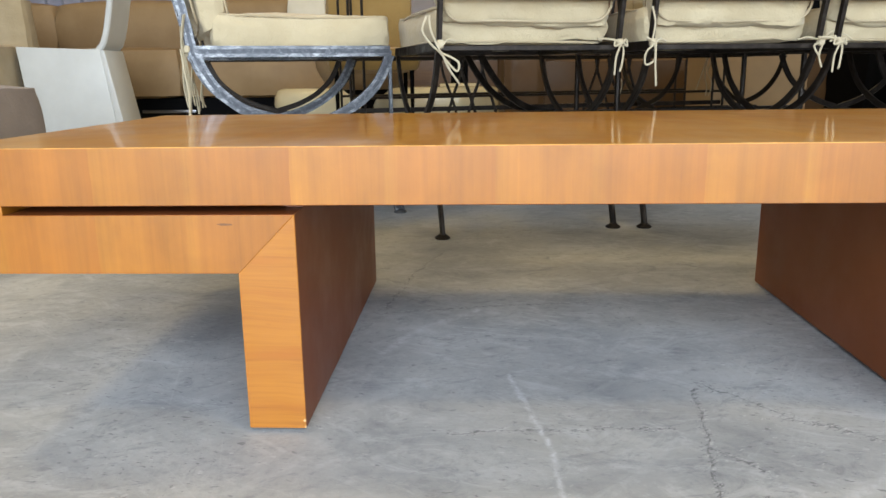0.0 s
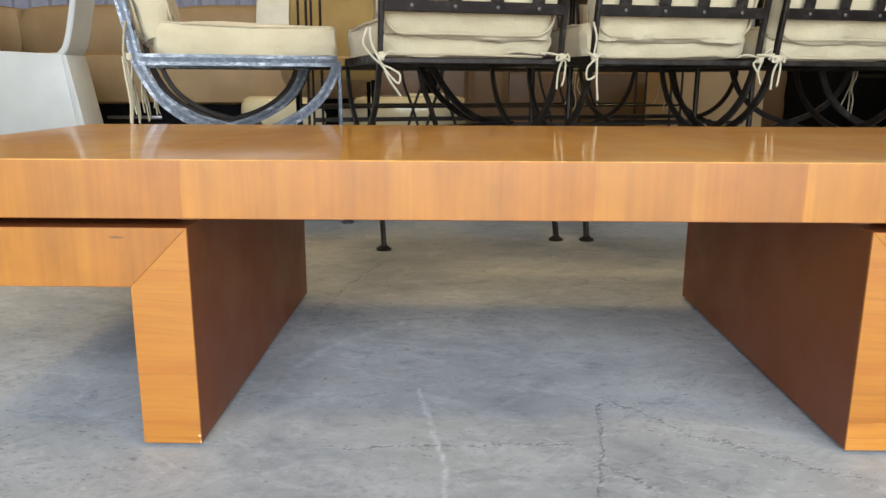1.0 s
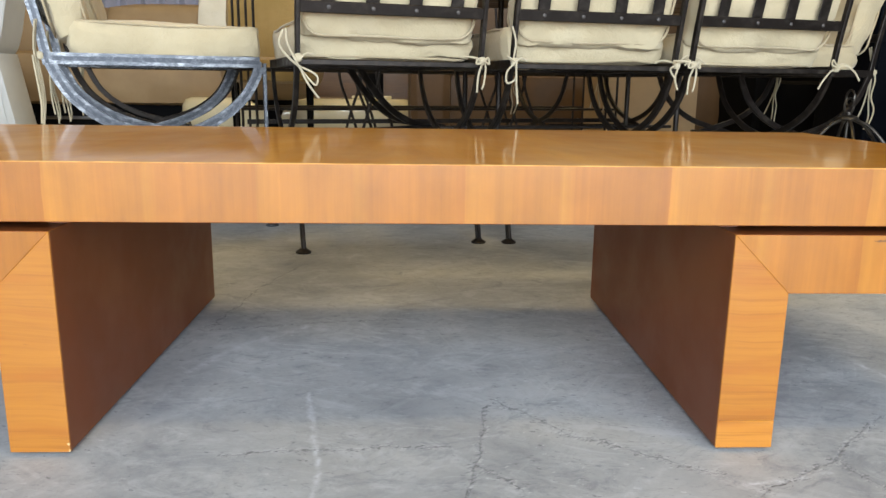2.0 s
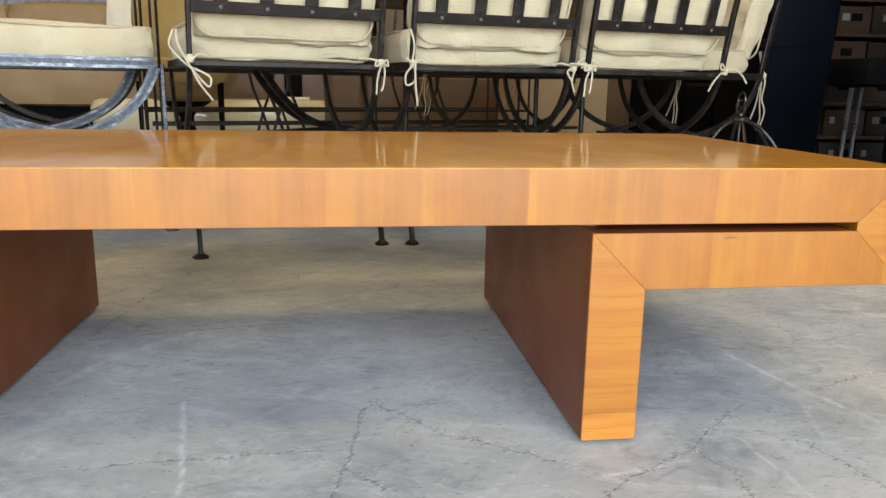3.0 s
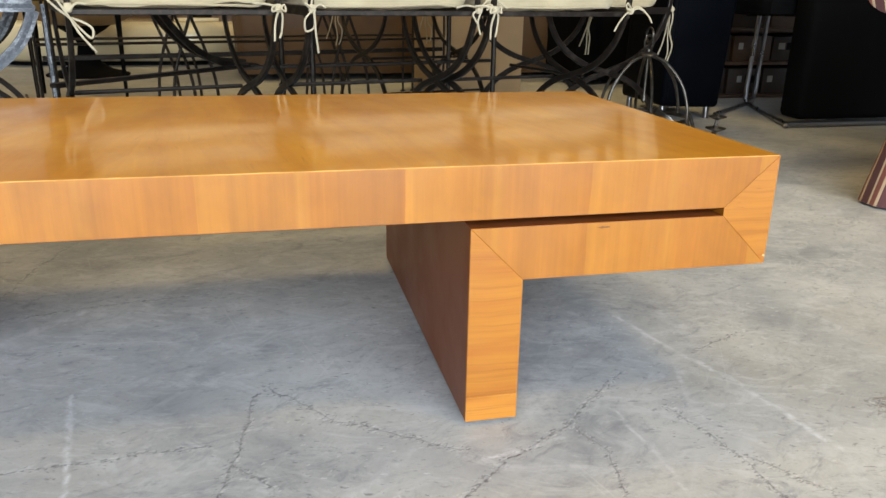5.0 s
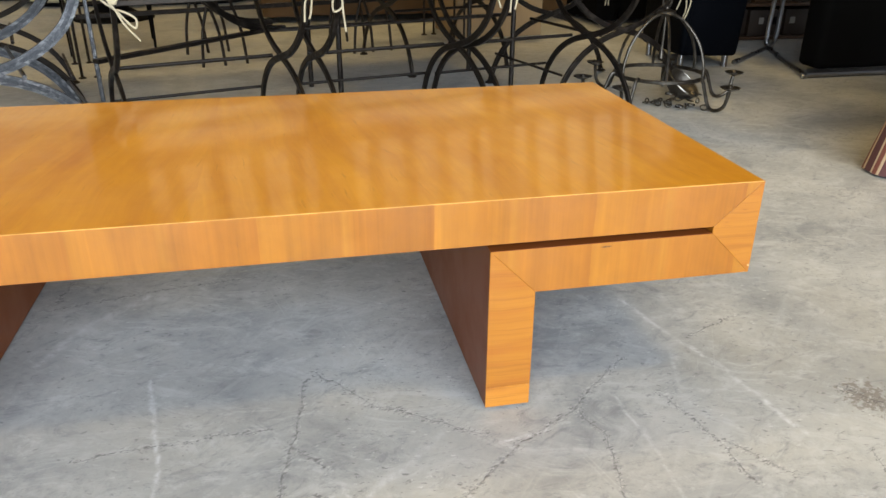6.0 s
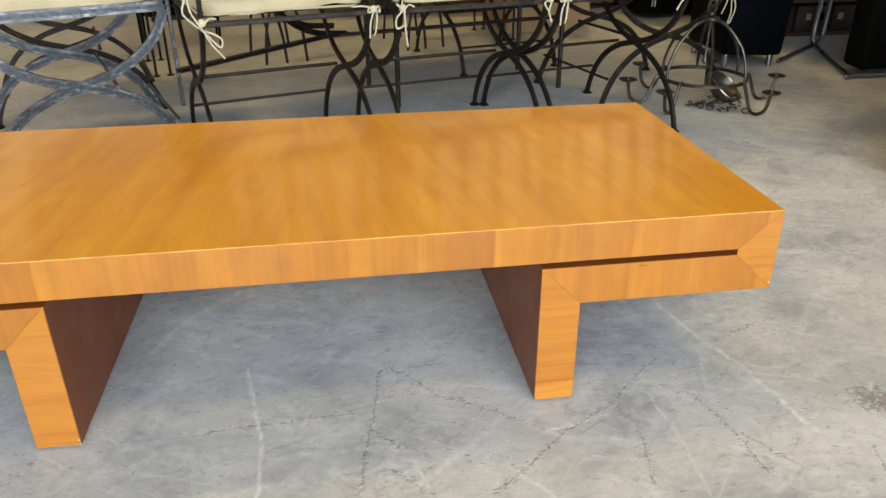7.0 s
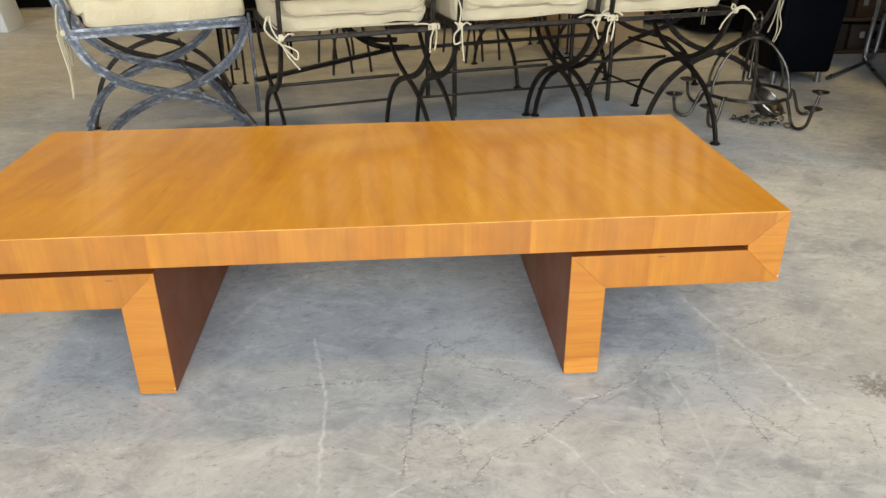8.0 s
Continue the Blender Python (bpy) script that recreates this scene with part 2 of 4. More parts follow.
def concrete():
    m = Mat("worn_concrete", rough=0.6)
    at = m.coord()
    large = m.noise(at, 0.9, 4, 0.6)
    cloud = m.noise(at, 3.4, 8, 0.68, 0.7)
    blotch = m.noise(at, 11.0, 6, 0.7, 0.4)
    grit = m.noise(at, 70.0, 5, 0.75)
    fine = m.noise(at, 300.0, 3, 0.75)
    c = m.ramp(cloud, [(0.30, (0.215, 0.226, 0.240)), (0.5, (0.36, 0.363, 0.365)), (0.70, (0.49, 0.482, 0.465))])
    c = m.mix(m.step(large, 0.45, 0.70, 0.0, 0.7), c, (0.375, 0.355, 0.315))
    c = m.mix(m.step(blotch, 0.42, 0.68, 0.0, 0.45), c, (0.46, 0.46, 0.455))
    c = m.mix(m.math("MULTIPLY", m.step(grit, 0.43, 0.70, 0.0, 0.48), m.step(m.noise(at, 5.0, 4, 0.65), 0.40, 0.62, 0.25, 1.0)), c, (0.21, 0.215, 0.22))
    c = m.mix(m.step(fine, 0.50, 0.76, 0.0, 0.10), c, (0.50, 0.50, 0.50))
    # trowel drag
    drag = m.noise(m.coord((8, 15, 1), (0, 0, radians(14))), 1.0, 8, 0.78, 1.6)
    c = m.mix(m.step(drag, 0.48, 0.66, 0.0, 0.56), c, (0.52, 0.525, 0.53))
    drag2 = m.noise(m.coord((9, 17, 1), (0, 0, radians(-20))), 1.3, 8, 0.78, 1.4)
    c = m.mix(m.step(drag2, 0.51, 0.69, 0.0, 0.62), c, (0.19, 0.195, 0.21))
    # long soft scuffs of dragged furniture
    for k, turn in enumerate((35, -50)):
        scuff = m.noise(m.coord((1.8, 26, 1), (0, 0, radians(turn)), offset=(k * 3.7, k * 5.9, 0)), 1.0, 5, 0.7, 0.5)
        c = m.mix(m.step(scuff, 0.56, 0.74, 0.0, 0.34), c, (0.50, 0.505, 0.51))
    patch = m.step(m.noise(at, 3.4, 4, 0.65), 0.40, 0.58)
    pits = m.step(m.noise(m.coord((72, 165, 1), (0, 0, radians(10))), 1.0, 4, 0.7, 0.5), 0.595, 0.675)
    pits = m.math("MULTIPLY", pits, patch)
    chips = m.math("MULTIPLY", m.step(m.noise(m.coord((80, 170, 1), (0, 0, radians(-25)), offset=(3, 1, 0)), 1.0, 3), 0.655, 0.69), m.step(m.noise(at, 4.1, 3), 0.5, 0.62))
    c = m.mix(m.math("MULTIPLY", pits, 0.66), c, (0.105, 0.105, 0.11))
    c = m.mix(m.math("MULTIPLY", chips, 0.5), c, (0.64, 0.64, 0.63))
    for k, (sc, size, tone) in enumerate(((62.0, 0.26, (0.12, 0.12, 0.125)), (80.0, 0.24, (0.64, 0.64, 0.64)), (95.0, 0.30, (0.11, 0.11, 0.115)))):
        vo = m.voronoi(m.coord((0.75, 1.7, 0.0), (0, 0, radians(25 * k - 20)), offset=(k * 2.3, 0, 0)), sc)
        sepc = m.n("ShaderNodeSeparateColor")
        m.link(vo.outputs["Color"], sepc.inputs[0])
        few = m.math("MULTIPLY", m.step(sepc.outputs[0], 0.92, 0.94), m.step(m.noise(at, 2.2 + k, 3), 0.42, 0.58))
        rim = m.math("ADD", vo.outputs["Distance"], m.math("MULTIPLY", m.math("SUBTRACT", fine, 0.5), 0.7))
        c = m.mix(m.math("MULTIPLY", m.math("MULTIPLY", m.step(rim, size * 0.7, size, 1.0, 0.0), few), 0.5), c, tone)
    # random long scratches
    for k, (rot, sc) in enumerate(((20, 0.9), (-38, 1.2), (75, 1.0), (-8, 1.5), (48, 1.7), (-62, 1.4))):
        line = m.noise(m.coord((1.6, 210, 1), (0, 0, radians(rot)), offset=(k * 7.7, k * 3.3, 0)), sc, 2, 0.5, 0.25)
        where = m.step(m.noise(m.coord((2.4, 2.4, 1), offset=(k * 5.1, 9.0, 0)), 1.0, 4), 0.53, 0.64)
        tone = (0.62, 0.62, 0.62) if k not in (1, 3) else (0.15, 0.15, 0.155)
        c = m.mix(m.math("MULTIPLY", m.math("MULTIPLY", m.step(line, 0.64, 0.70), where), 0.16), c, tone)
    # strokes: (ax, ay, bx, by, half width, strength, tone)
    wob = m.n("ShaderNodeTexNoise")
    m.link(at, wob.inputs["Vector"])
    wob.inputs["Scale"].default_value, wob.inputs["Detail"].default_value = 20.0, 8
    off = m.n("ShaderNodeVectorMath", operation="MULTIPLY_ADD")
    m.link(wob.outputs[1], off.inputs[0])
    off.inputs[1].default_value = (0.024, 0.024, 0.0)
    off.inputs[2].default_value = (-0.012, -0.012, 0.0)
    add = m.n("ShaderNodeVectorMath", operation="ADD")
    m.link(at, add.inputs[0]), m.link(off.outputs[0], add.inputs[1])
    flat = m.n("ShaderNodeVectorMath", operation="MULTIPLY")
    m.link(add.outputs[0], flat.inputs[0])
    flat.inputs[1].default_value = (1, 1, 0)
    broken = m.math("MULTIPLY", m.step(m.noise(at, 95.0, 3, 0.7), 0.50, 0.57), m.step(m.noise(at, 13.0, 3), 0.40, 0.58, 0.15, 1.0))

    def stroke(a, b, half):
        ax, ay = a
        dx, dy = b[0] - ax, b[1] - ay
        length2 = dx * dx + dy * dy
        rel = m.n("ShaderNodeVectorMath", operation="SUBTRACT")
        m.link(flat.outputs[0], rel.inputs[0])
        rel.inputs[1].default_value = (ax, ay, 0)
        dot = m.n("ShaderNodeVectorMath", operation="DOT_PRODUCT")
        m.link(rel.outputs[0], dot.inputs[0])
        dot.inputs[1].default_value = (dx / length2, dy / length2, 0)
        k = m.n("ShaderNodeClamp")
        m.link(dot.outputs["Value"], k.inputs[0])
        along = m.n("ShaderNodeVectorMath", operation="SCALE")
        along.inputs[0].default_value = (dx, dy, 0)
        m.link(k.outputs[0], along.inputs["Scale"])
        d = m.n("ShaderNodeVectorMath", operation="DISTANCE")
        m.link(rel.outputs[0], d.inputs[0]), m.link(along.outputs[0], d.inputs[1])
        return m.math("DIVIDE", d.outputs["Value"], half)

    def chain(points, half):
        out = None
        for a, b in zip(points, points[1:]):
            s = stroke(a, b, half)
            out = s if out is None else m.math("MINIMUM", out, s)
        return out

    def any_of(lines):
        out = None
        for pts, half in lines:
            s = chain(pts, half)
            out = s if out is None else m.math("MINIMUM", out, s)
        return out

    bright = any_of([
        (((0.051, 0.994), (0.089, 0.775), (0.091, 0.647), (0.095, 0.50)), 0.0055),
        (((0.888, 1.10), (0.927, 0.941), (0.952, 0.877), (0.984, 0.68)), 0.007),
        (((0.004, 1.281), (-0.083, 1.186), (-0.134, 1.076)), 0.012),
        (((0.553, 0.742), (0.664, 0.766)), 0.004),
    ])
    faint = any_of([
        (((0.754, 0.81), (0.759, 0.696), (0.751, 0.55)), 0.004),
        (((0.866, 0.809), (0.97, 0.784)), 0.005),
        (((0.485, 0.784), (0.325, 0.644)), 0.008),
        (((0.279, 0.667), (0.336, 0.689)), 0.003),
        (((1.05, 0.70), (1.16, 0.78)), 0.005),
        (((0.327, 0.703), (0.344, 0.644)), 0.004),
        (((0.475, 0.668), (0.523, 0.596), (0.563, 0.50)), 0.004),
        (((0.200, 0.510), (0.256, 0.559)), 0.004),
        (((0.903, 0.924), (0.861, 0.808)), 0.006),
    ])
    rubbed = m.math("MULTIPLY", m.step(m.noise(at, 52, 6, 0.8), 0.40, 0.62, 0.10, 1.0), m.step(m.noise(at, 7.0, 3), 0.35, 0.6, 0.40, 0.95))
    for line, most in ((bright, 0.9), (faint, 0.55)):
        c = m.mix(m.math("MULTIPLY", m.step(line, 0.0, 1.25, most, 0.0), rubbed), c, (0.63, 0.64, 0.66))
    cracks = any_of([
        (((0.483, 0.653), (0.581, 0.737), (0.68, 0.792), (0.807, 0.912)), 0.0055),
        (((0.295, 0.956), (0.261, 0.771), (0.225, 0.56)), 0.0045),
        (((0.303, 0.968), (0.392, 0.857), (0.535, 0.767)), 0.006),
        (((0.826, 0.809), (0.85, 0.718), (0.863, 0.598)), 0.005),
        (((0.862, 0.689), (0.918, 0.602)), 0.005),
        (((0.686, 0.791), (0.703, 0.723), (0.678, 0.597)), 0.004),
        (((-0.023, 0.815), (0.078, 0.829), (0.238, 0.836)), 0.004),
        (((0.947, 0.945), (1.069, 1.004)), 0.004),
        (((-0.161, 1.263), (0.028, 1.304), (0.205, 1.33)), 0.004),
        (((-0.158, 1.283), (-0.118, 1.558), (-0.077, 1.712)), 0.005),
        (((1.113, 0.765), (1.15, 0.70)), 0.012),
        (((1.057, 0.629), (1.037, 0.568)), 0.003),
        (((0.265, 0.786), (0.311, 0.737)), 0.004),
        (((0.296, 0.687), (0.333, 0.641), (0.337, 0.571)), 0.004),
        (((0.345, 0.540), (0.376, 0.600), (0.405, 0.594)), 0.004),
        (((0.291, 0.530), (0.350, 0.540)), 0.004),
        (((0.435, 0.620), (0.483, 0.653)), 0.006),
    ])
    dirt = m.n("ShaderNodeVectorMath", operation="DISTANCE")
    m.link(at, dirt.inputs[0])
    dirt.inputs[1].default_value = (1.135, 0.735, 0.0)
    crumbs = m.step(m.math("SUBTRACT", m.noise(at, 85.0, 4, 0.7), m.math("MULTIPLY", dirt.outputs["Value"], 4.6)), 0.33, 0.40)
    c = m.mix(m.math("MULTIPLY", crumbs, 0.6), c, (0.15, 0.115, 0.09))
    core = m.step(cracks, 0.05, 0.40, 1.0, 0.0)
    halo = m.step(cracks, 0.2, 4.0, 1.0, 0.0)
    dash = m.noise(m.coord((110, 250, 1), (0, 0, radians(-22))), 1.0, 4, 0.7, 0.6)
    specks = m.step(m.math("ADD", dash, m.math("MULTIPLY", halo, 0.14)), 0.68, 0.72)
    rims = m.step(m.math("ADD", m.noise(m.coord((95, 200, 1), (0, 0, radians(-22)), offset=(2, 5, 0)), 1.0, 4, 0.7, 0.6), m.math("MULTIPLY", halo, 0.12)), 0.67, 0.72)
    c = m.mix(m.math("MULTIPLY", m.math("MULTIPLY", rims, halo), 0.6), c, (0.60, 0.60, 0.59))
    cracks = m.math("MAXIMUM", m.math("MULTIPLY", core, m.math("MAXIMUM", broken, 0.30)), m.math("MULTIPLY", m.math("MULTIPLY", specks, halo), 0.75))
    c = m.mix(m.math("MULTIPLY", cracks, 0.90), c, (0.08, 0.08, 0.085))
    m.colour(c)
    m.rough(m.step(cloud, 0.3, 0.7, 0.48, 0.70))
    h = m.math("ADD", m.math("MULTIPLY", grit, 0.5), m.math("MULTIPLY", fine, 0.25))
    h = m.math("SUBTRACT", h, m.math("ADD", m.math("MULTIPLY", cracks, 1.2), m.math("MULTIPLY", pits, 0.7)))
    m.bump(h, 0.35, 0.002)
    return m.m


def iron(name, base, worn, amount, rough=0.42, scale=35, drawn=(1, 1, 1)):
    m = Mat(name, base, rough, 0.75)
    at = m.coord(drawn)
    n1 = m.noise(at, scale, 6, 0.75, 0.5)
    n2 = m.noise(at, scale * 0.25, 3)
    k = m.math("MULTIPLY", m.step(n1, 0.45, 0.65), m.step(n2, 0.3, 0.7, 0.3, 1.0))
    m.colour(m.mix(m.math("MULTIPLY", k, amount), base, worn))
    m.rough(m.step(n1, 0.3, 0.7, rough * 0.75, rough * 1.35))
    m.bump(n1, 0.25, 0.0015)
    return m.m


def cloth(name, a, b, scale=1.0, rough=0.9):
    m = Mat(name, a, rough)
    at = m.coord()
    weave = m.noise(m.coord((420, 420, 420)), 1.0, 2)
    blot = m.noise(at, 7 * scale, 4)
    m.colour(m.mix(m.step(blot, 0.3, 0.75), a, b))
    creases = m.noise(m.coord((16, 26, 20)), 1.0, 5, 0.62, 1.4)
    folds = m.noise(m.coord((34, 60, 46)), 1.0, 3, 0.6, 2.0)
    m.bump(m.math("ADD", m.math("ADD", m.math("MULTIPLY", weave, 0.10), creases), m.math("MULTIPLY", folds, 0.3)), 0.5, 0.010)
    m.b.inputs["Sheen Weight"].default_value = 0.15
    return m.m


def leather(name, a, b, rough=0.45, spec=0.25):
    m = Mat(name, a, rough)
    at = m.coord()
    cells = m.voronoi(at, 260).outputs["Distance"]
    blot = m.noise(at, 4, 4)
    m.colour(m.mix(m.step(blot, 0.3, 0.7), a, b))
    m.rough(m.step(blot, 0.3, 0.7, rough * 0.85, rough * 1.2))
    m.bump(m.math("ADD", cells, m.math("MULTIPLY", m.noise(at, 9, 3), 2.0)), 0.2, 0.002)
    m.b.inputs["Specular IOR Level"].default_value = spec
    return m.m


def plain(name, a, rough=0.5, metal=0.0, vary=0.12, scale=5):
    m = Mat(name, a, rough, metal)
    n = m.noise(m.coord(), scale, 5, 0.6)
    m.colour(m.mix(m.step(n, 0.3, 0.7), tuple(v * (1 - vary) for v in a), tuple(min(1, v * (1 + vary)) for v in a)))
    m.rough(m.step(n, 0.3, 0.7, rough * 0.85, min(1, rough * 1.15)))
    m.bump(m.noise(m.coord(), scale * 12, 4), 0.06, 0.002)
    return m.m


def striped():
    m = Mat("striped_upholstery", rough=0.85)
    c = m.n("ShaderNodeUVMap")
    sep = m.n("ShaderNodeSeparateXYZ")
    m.link(c.outputs[0], sep.inputs[0])
    u = m.math("FRACT", m.math("MULTIPLY", sep.outputs[0], 1 / 0.056))
    col = m.ramp(u, [(0.0, (0.085, 0.03, 0.03)), (0.36, (0.085, 0.03, 0.03)), (0.37, (0.42, 0.30, 0.19)), (0.5, (0.42, 0.30, 0.19)),
                     (0.51, (0.16, 0.05, 0.035)), (0.80, (0.16, 0.05, 0.035)), (0.81, (0.46, 0.34, 0.22)), (0.93, (0.46, 0.34, 0.22)), (0.94, (0.085, 0.03, 0.03))])
    m.link(col, m.b.inputs["Base Color"])
    m.bump(m.noise(m.coord((300, 300, 300)), 1.0, 2), 0.2, 0.001)
    return m.m


M_FLOOR = concrete()
M_PALE_EDGE = plain("pale_edge", (0.55, 0.275, 0.075), 0.45, 0, 0.25, 40)
M_IRON = iron("dark_wrought_iron", (0.021, 0.0165, 0.014), (0.085, 0.069, 0.055), 0.45, 0.45)
# daylight on the end chair's iron and shade in its grooves, as colours
M_LIT_IRON = iron("daylit_silver_iron", (0.070, 0.073, 0.081), (0.50, 0.505, 0.515), 0.58, 0.36, 75, (1, 0.3, 0.8))
M_SHADED_GROOVE = iron("shaded_silver_groove", (0.05, 0.053, 0.061), (0.24, 0.245, 0.26), 0.5, 0.45, 60)
M_NAIL = plain("rivet_steel", (0.09, 0.08, 0.075), 0.55, 0.6)
M_CANVAS = cloth("cream_canvas", (0.43, 0.348, 0.215), (0.49, 0.405, 0.262))
M_PIPING = cloth("cream_piping", (0.36, 0.285, 0.175), (0.43, 0.345, 0.22))
M_LINEN = cloth("off_white_linen", (0.62, 0.57, 0.46), (0.68, 0.63, 0.52))
M_TIE = cloth("cream_cotton_tie", (0.40, 0.335, 0.22), (0.47, 0.40, 0.275))
M_TAN = leather("tan_leather", (0.25, 0.165, 0.085), (0.30, 0.205, 0.11), 0.5)
M_TAUPE = cloth("taupe_velvet", (0.24, 0.18, 0.14), (0.29, 0.22, 0.17))
M_WHITE = plain("white_lacquer", (0.58, 0.59, 0.58), 0.35, 0, 0.04)
M_CREAM = plain("cream_gloss_lacquer", (0.66, 0.58, 0.39), 0.07, 0, 0.05)
M_BLACK = leather("black_leather", (0.004, 0.004, 0.0045), (0.006, 0.006, 0.0065), 0.75, 0.03)
M_NAVY = leather("navy_leather", (0.0014, 0.0019, 0.0032), (0.0022, 0.0028, 0.0044), 0.5, 0.03)
M_CHROME = plain("brushed_chrome", (0.27, 0.27, 0.28), 0.30, 1.0, 0.06)
M_WALNUT = brown_wood("walnut_shelf", (0.022, 0.0105, 0.005), (0.066, 0.030, 0.0115))
M_TEAK = brown_wood("teak_cabinet", (0.085, 0.043, 0.016), (0.15, 0.078, 0.029))
M_BROWN = leather("brown_leather", (0.085, 0.047, 0.020), (0.115, 0.064, 0.028), 0.5)
M_DARKBOX = plain("dark_brown_board", (0.014, 0.0064, 0.0026), 0.6, 0, 0.2, 9)
M_CARD = plain("cardboard", (0.36, 0.25, 0.14), 0.8, 0, 0.08)
M_PAPER = plain("grey_label", (0.20, 0.19, 0.18), 0.6, 0, 0.04)
M_MUSTARD = cloth("mustard_velvet", (0.27, 0.17, 0.05), (0.33, 0.21, 0.07))
M_STRIPE = striped()
M_WALL = plain("grey_painted_wall", (0.20, 0.20, 0.22), 0.8, 0, 0.06, 1.5)
# ceiling is unseen; its dark tone holds bounced light down
M_CEIL = plain("dark_ceiling", (0.16, 0.15, 0.14), 0.85, 0, 0.06, 1.5)
M_CURTAIN = cloth("lavender_grey_curtain", (0.30, 0.30, 0.38), (0.35, 0.35, 0.43))
M_BRASS = plain("dark_aged_metal", (0.07, 0.062, 0.053), 0.38, 0.9, 0.35, 30)
M_RIM = plain("paler_old_metal", (0.20, 0.185, 0.16), 0.34, 1.0, 0.2, 30)
M_GLIDE = plain("black_glide", (0.02, 0.02, 0.02), 0.5)


# ---- building helpers ----
def part(name, bm, material, parent=None, label="", smooth=True):
    me = bpy.data.meshes.new(name)
    bmesh.ops.recalc_face_normals(bm, faces=bm.faces[:])
    bm.to_mesh(me)
    bm.free()
    for mat in material if isinstance(material, (list, tuple)) else (material,):
        me.materials.append(mat)
    if smooth:
        for p in me.polygons:
            p.use_smooth = True
        me.set_sharp_from_angle(angle=radians(38))
    ob = new(name, me)
    if parent is not None:
        ob.parent = parent
    if label:
        ob["label"] = label
    return ob


def thing(name, m, label, category, group="", kind=""):
    ob = new(name)
    ob.empty_display_size = 0.05
    ob.matrix_world = m
    return tagged(ob, label, category, group, kind)


def bm_box(x0, x1, y0, y1, z0, z1, bevel=0.0, seg=2):
    bm = bmesh.new()
    add_box(bm, x0, x1, y0, y1, z0, z1)
    if bevel:
        bmesh.ops.bevel(bm, geom=bm.edges[:], offset=bevel, segments=seg, profile=0.5, affect="EDGES")
    return bm


def add_box(bm, x0, x1, y0, y1, z0, z1):
    v = [bm.verts.new((x, y, z)) for x in (x0, x1) for y in (y0, y1) for z in (z0, z1)]
    for f in ((0, 1, 3, 2), (4, 6, 7, 5), (0, 4, 5, 1), (2, 3, 7, 6), (0, 2, 6, 4), (1, 5, 7, 3)):
        bm.faces.new([v[i] for i in f])


def prism(points, y0, y1, bevel=0.0, seg=2):
    """An outline in x and z, drawn out from y0 to y1."""
    bm = bmesh.new()
    a = [bm.verts.new((x, y0, z)) for x, z in points]
    b = [bm.verts.new((x, y1, z)) for x, z in points]
    bm.faces.new(a), bm.faces.new(b[::-1])
    n = len(points)
    for i in range(n):
        bm.faces.new((a[i], b[i], b[(i + 1) % n], a[(i + 1) % n]))
    bmesh.ops.recalc_face_normals(bm, faces=bm.faces[:])
    if bevel:
        bmesh.ops.bevel(bm, geom=bm.edges[:], offset=bevel, segments=seg, profile=0.5, affect="EDGES")
    return bm


def sweep(bm, pts, profile, normal=None, caps=True):
    """Draws a closed profile [(u, v)] along pts; u lies across, v along the normal."""
    pts = [Vector(p) for p in pts]
    n = len(pts)
    ref = Vector(normal) if normal is not None else None
    rings = []
    for i, p in enumerate(pts):
        t = (pts[min(i + 1, n - 1)] - pts[max(i - 1, 0)]).normalized()
        if ref is None:
            ref = Vector((0, 0, 1)) if abs(t.z) < 0.9 else Vector((1, 0, 0))
        side = t.cross(ref).normalized()
        up = side.cross(t).normalized()
        if normal is None:
            ref = up
        rings.append([bm.verts.new(p + side * u + up * v) for u, v in profile])
    k = len(profile)
    for a, b in zip(rings, rings[1:]):
        for j in range(k):
            bm.faces.new((a[j], a[(j + 1) % k], b[(j + 1) % k], b[j]))
    if caps:
        bm.faces.new(rings[0][::-1]), bm.faces.new(rings[-1])
    return bm


def circle(r, n=8):
    return [(r * math.cos(2 * math.pi * i / n), r * math.sin(2 * math.pi * i / n)) for i in range(n)]


def flat_bar(w, t, c=0.002):
    a, b = w / 2, t / 2
    return [(-a + c, -b), (a - c, -b), (a, -b + c), (a, b - c), (a - c, b), (-a + c, b), (-a, b - c), (-a, -b + c)]


def tube(pts, r, n=8):
    return sweep(bmesh.new(), pts, circle(r, n))


def channel(pts, w, t, normal, groove=0.0025):
    """A grooved flat bar, highlight and shade in its colours: pale ridges (first slot) and a dark groove (second slot)
    on both faces.
    """
    a, b, r = w / 2, t / 2, w * 0.31
    prof = [(-a, -b), (-a + r, -b), (-a + r, -b + groove), (a - r, -b + groove), (a - r, -b), (a, -b), (a, b), (a - r, b), (a - r, b - groove), (-a + r, b - groove), (-a + r, b), (-a, b)]
    bm = sweep(bmesh.new(), pts, prof, normal)
    bm.faces.ensure_lookup_table()
    for k in range((len(pts) - 1) * 12):
        bm.faces[k].material_index = 1 if k % 12 in (1, 2, 3, 7, 8, 9) else 0
    return bm


def bar(pts, w, t, normal):
    return sweep(bmesh.new(), pts, flat_bar(w, t), normal)


def spline(points, n=8):
    """A smooth curve through points."""
    p = [Vector(q) for q in points]
    p = [p[0] * 2 - p[1]] + p + [p[-1] * 2 - p[-2]]
    out = []
    for i in range(1, len(p) - 2):
        for k in range(n):
            t = k / n
            a, b, c, d = p[i - 1:i + 3]
            out.append(0.5 * ((2 * b) + (c - a) * t + (2 * a - 5 * b + 4 * c - d) * t * t + (3 * b - a - 3 * c + d) * t ** 3))
    out.append(p[-2])
    return out


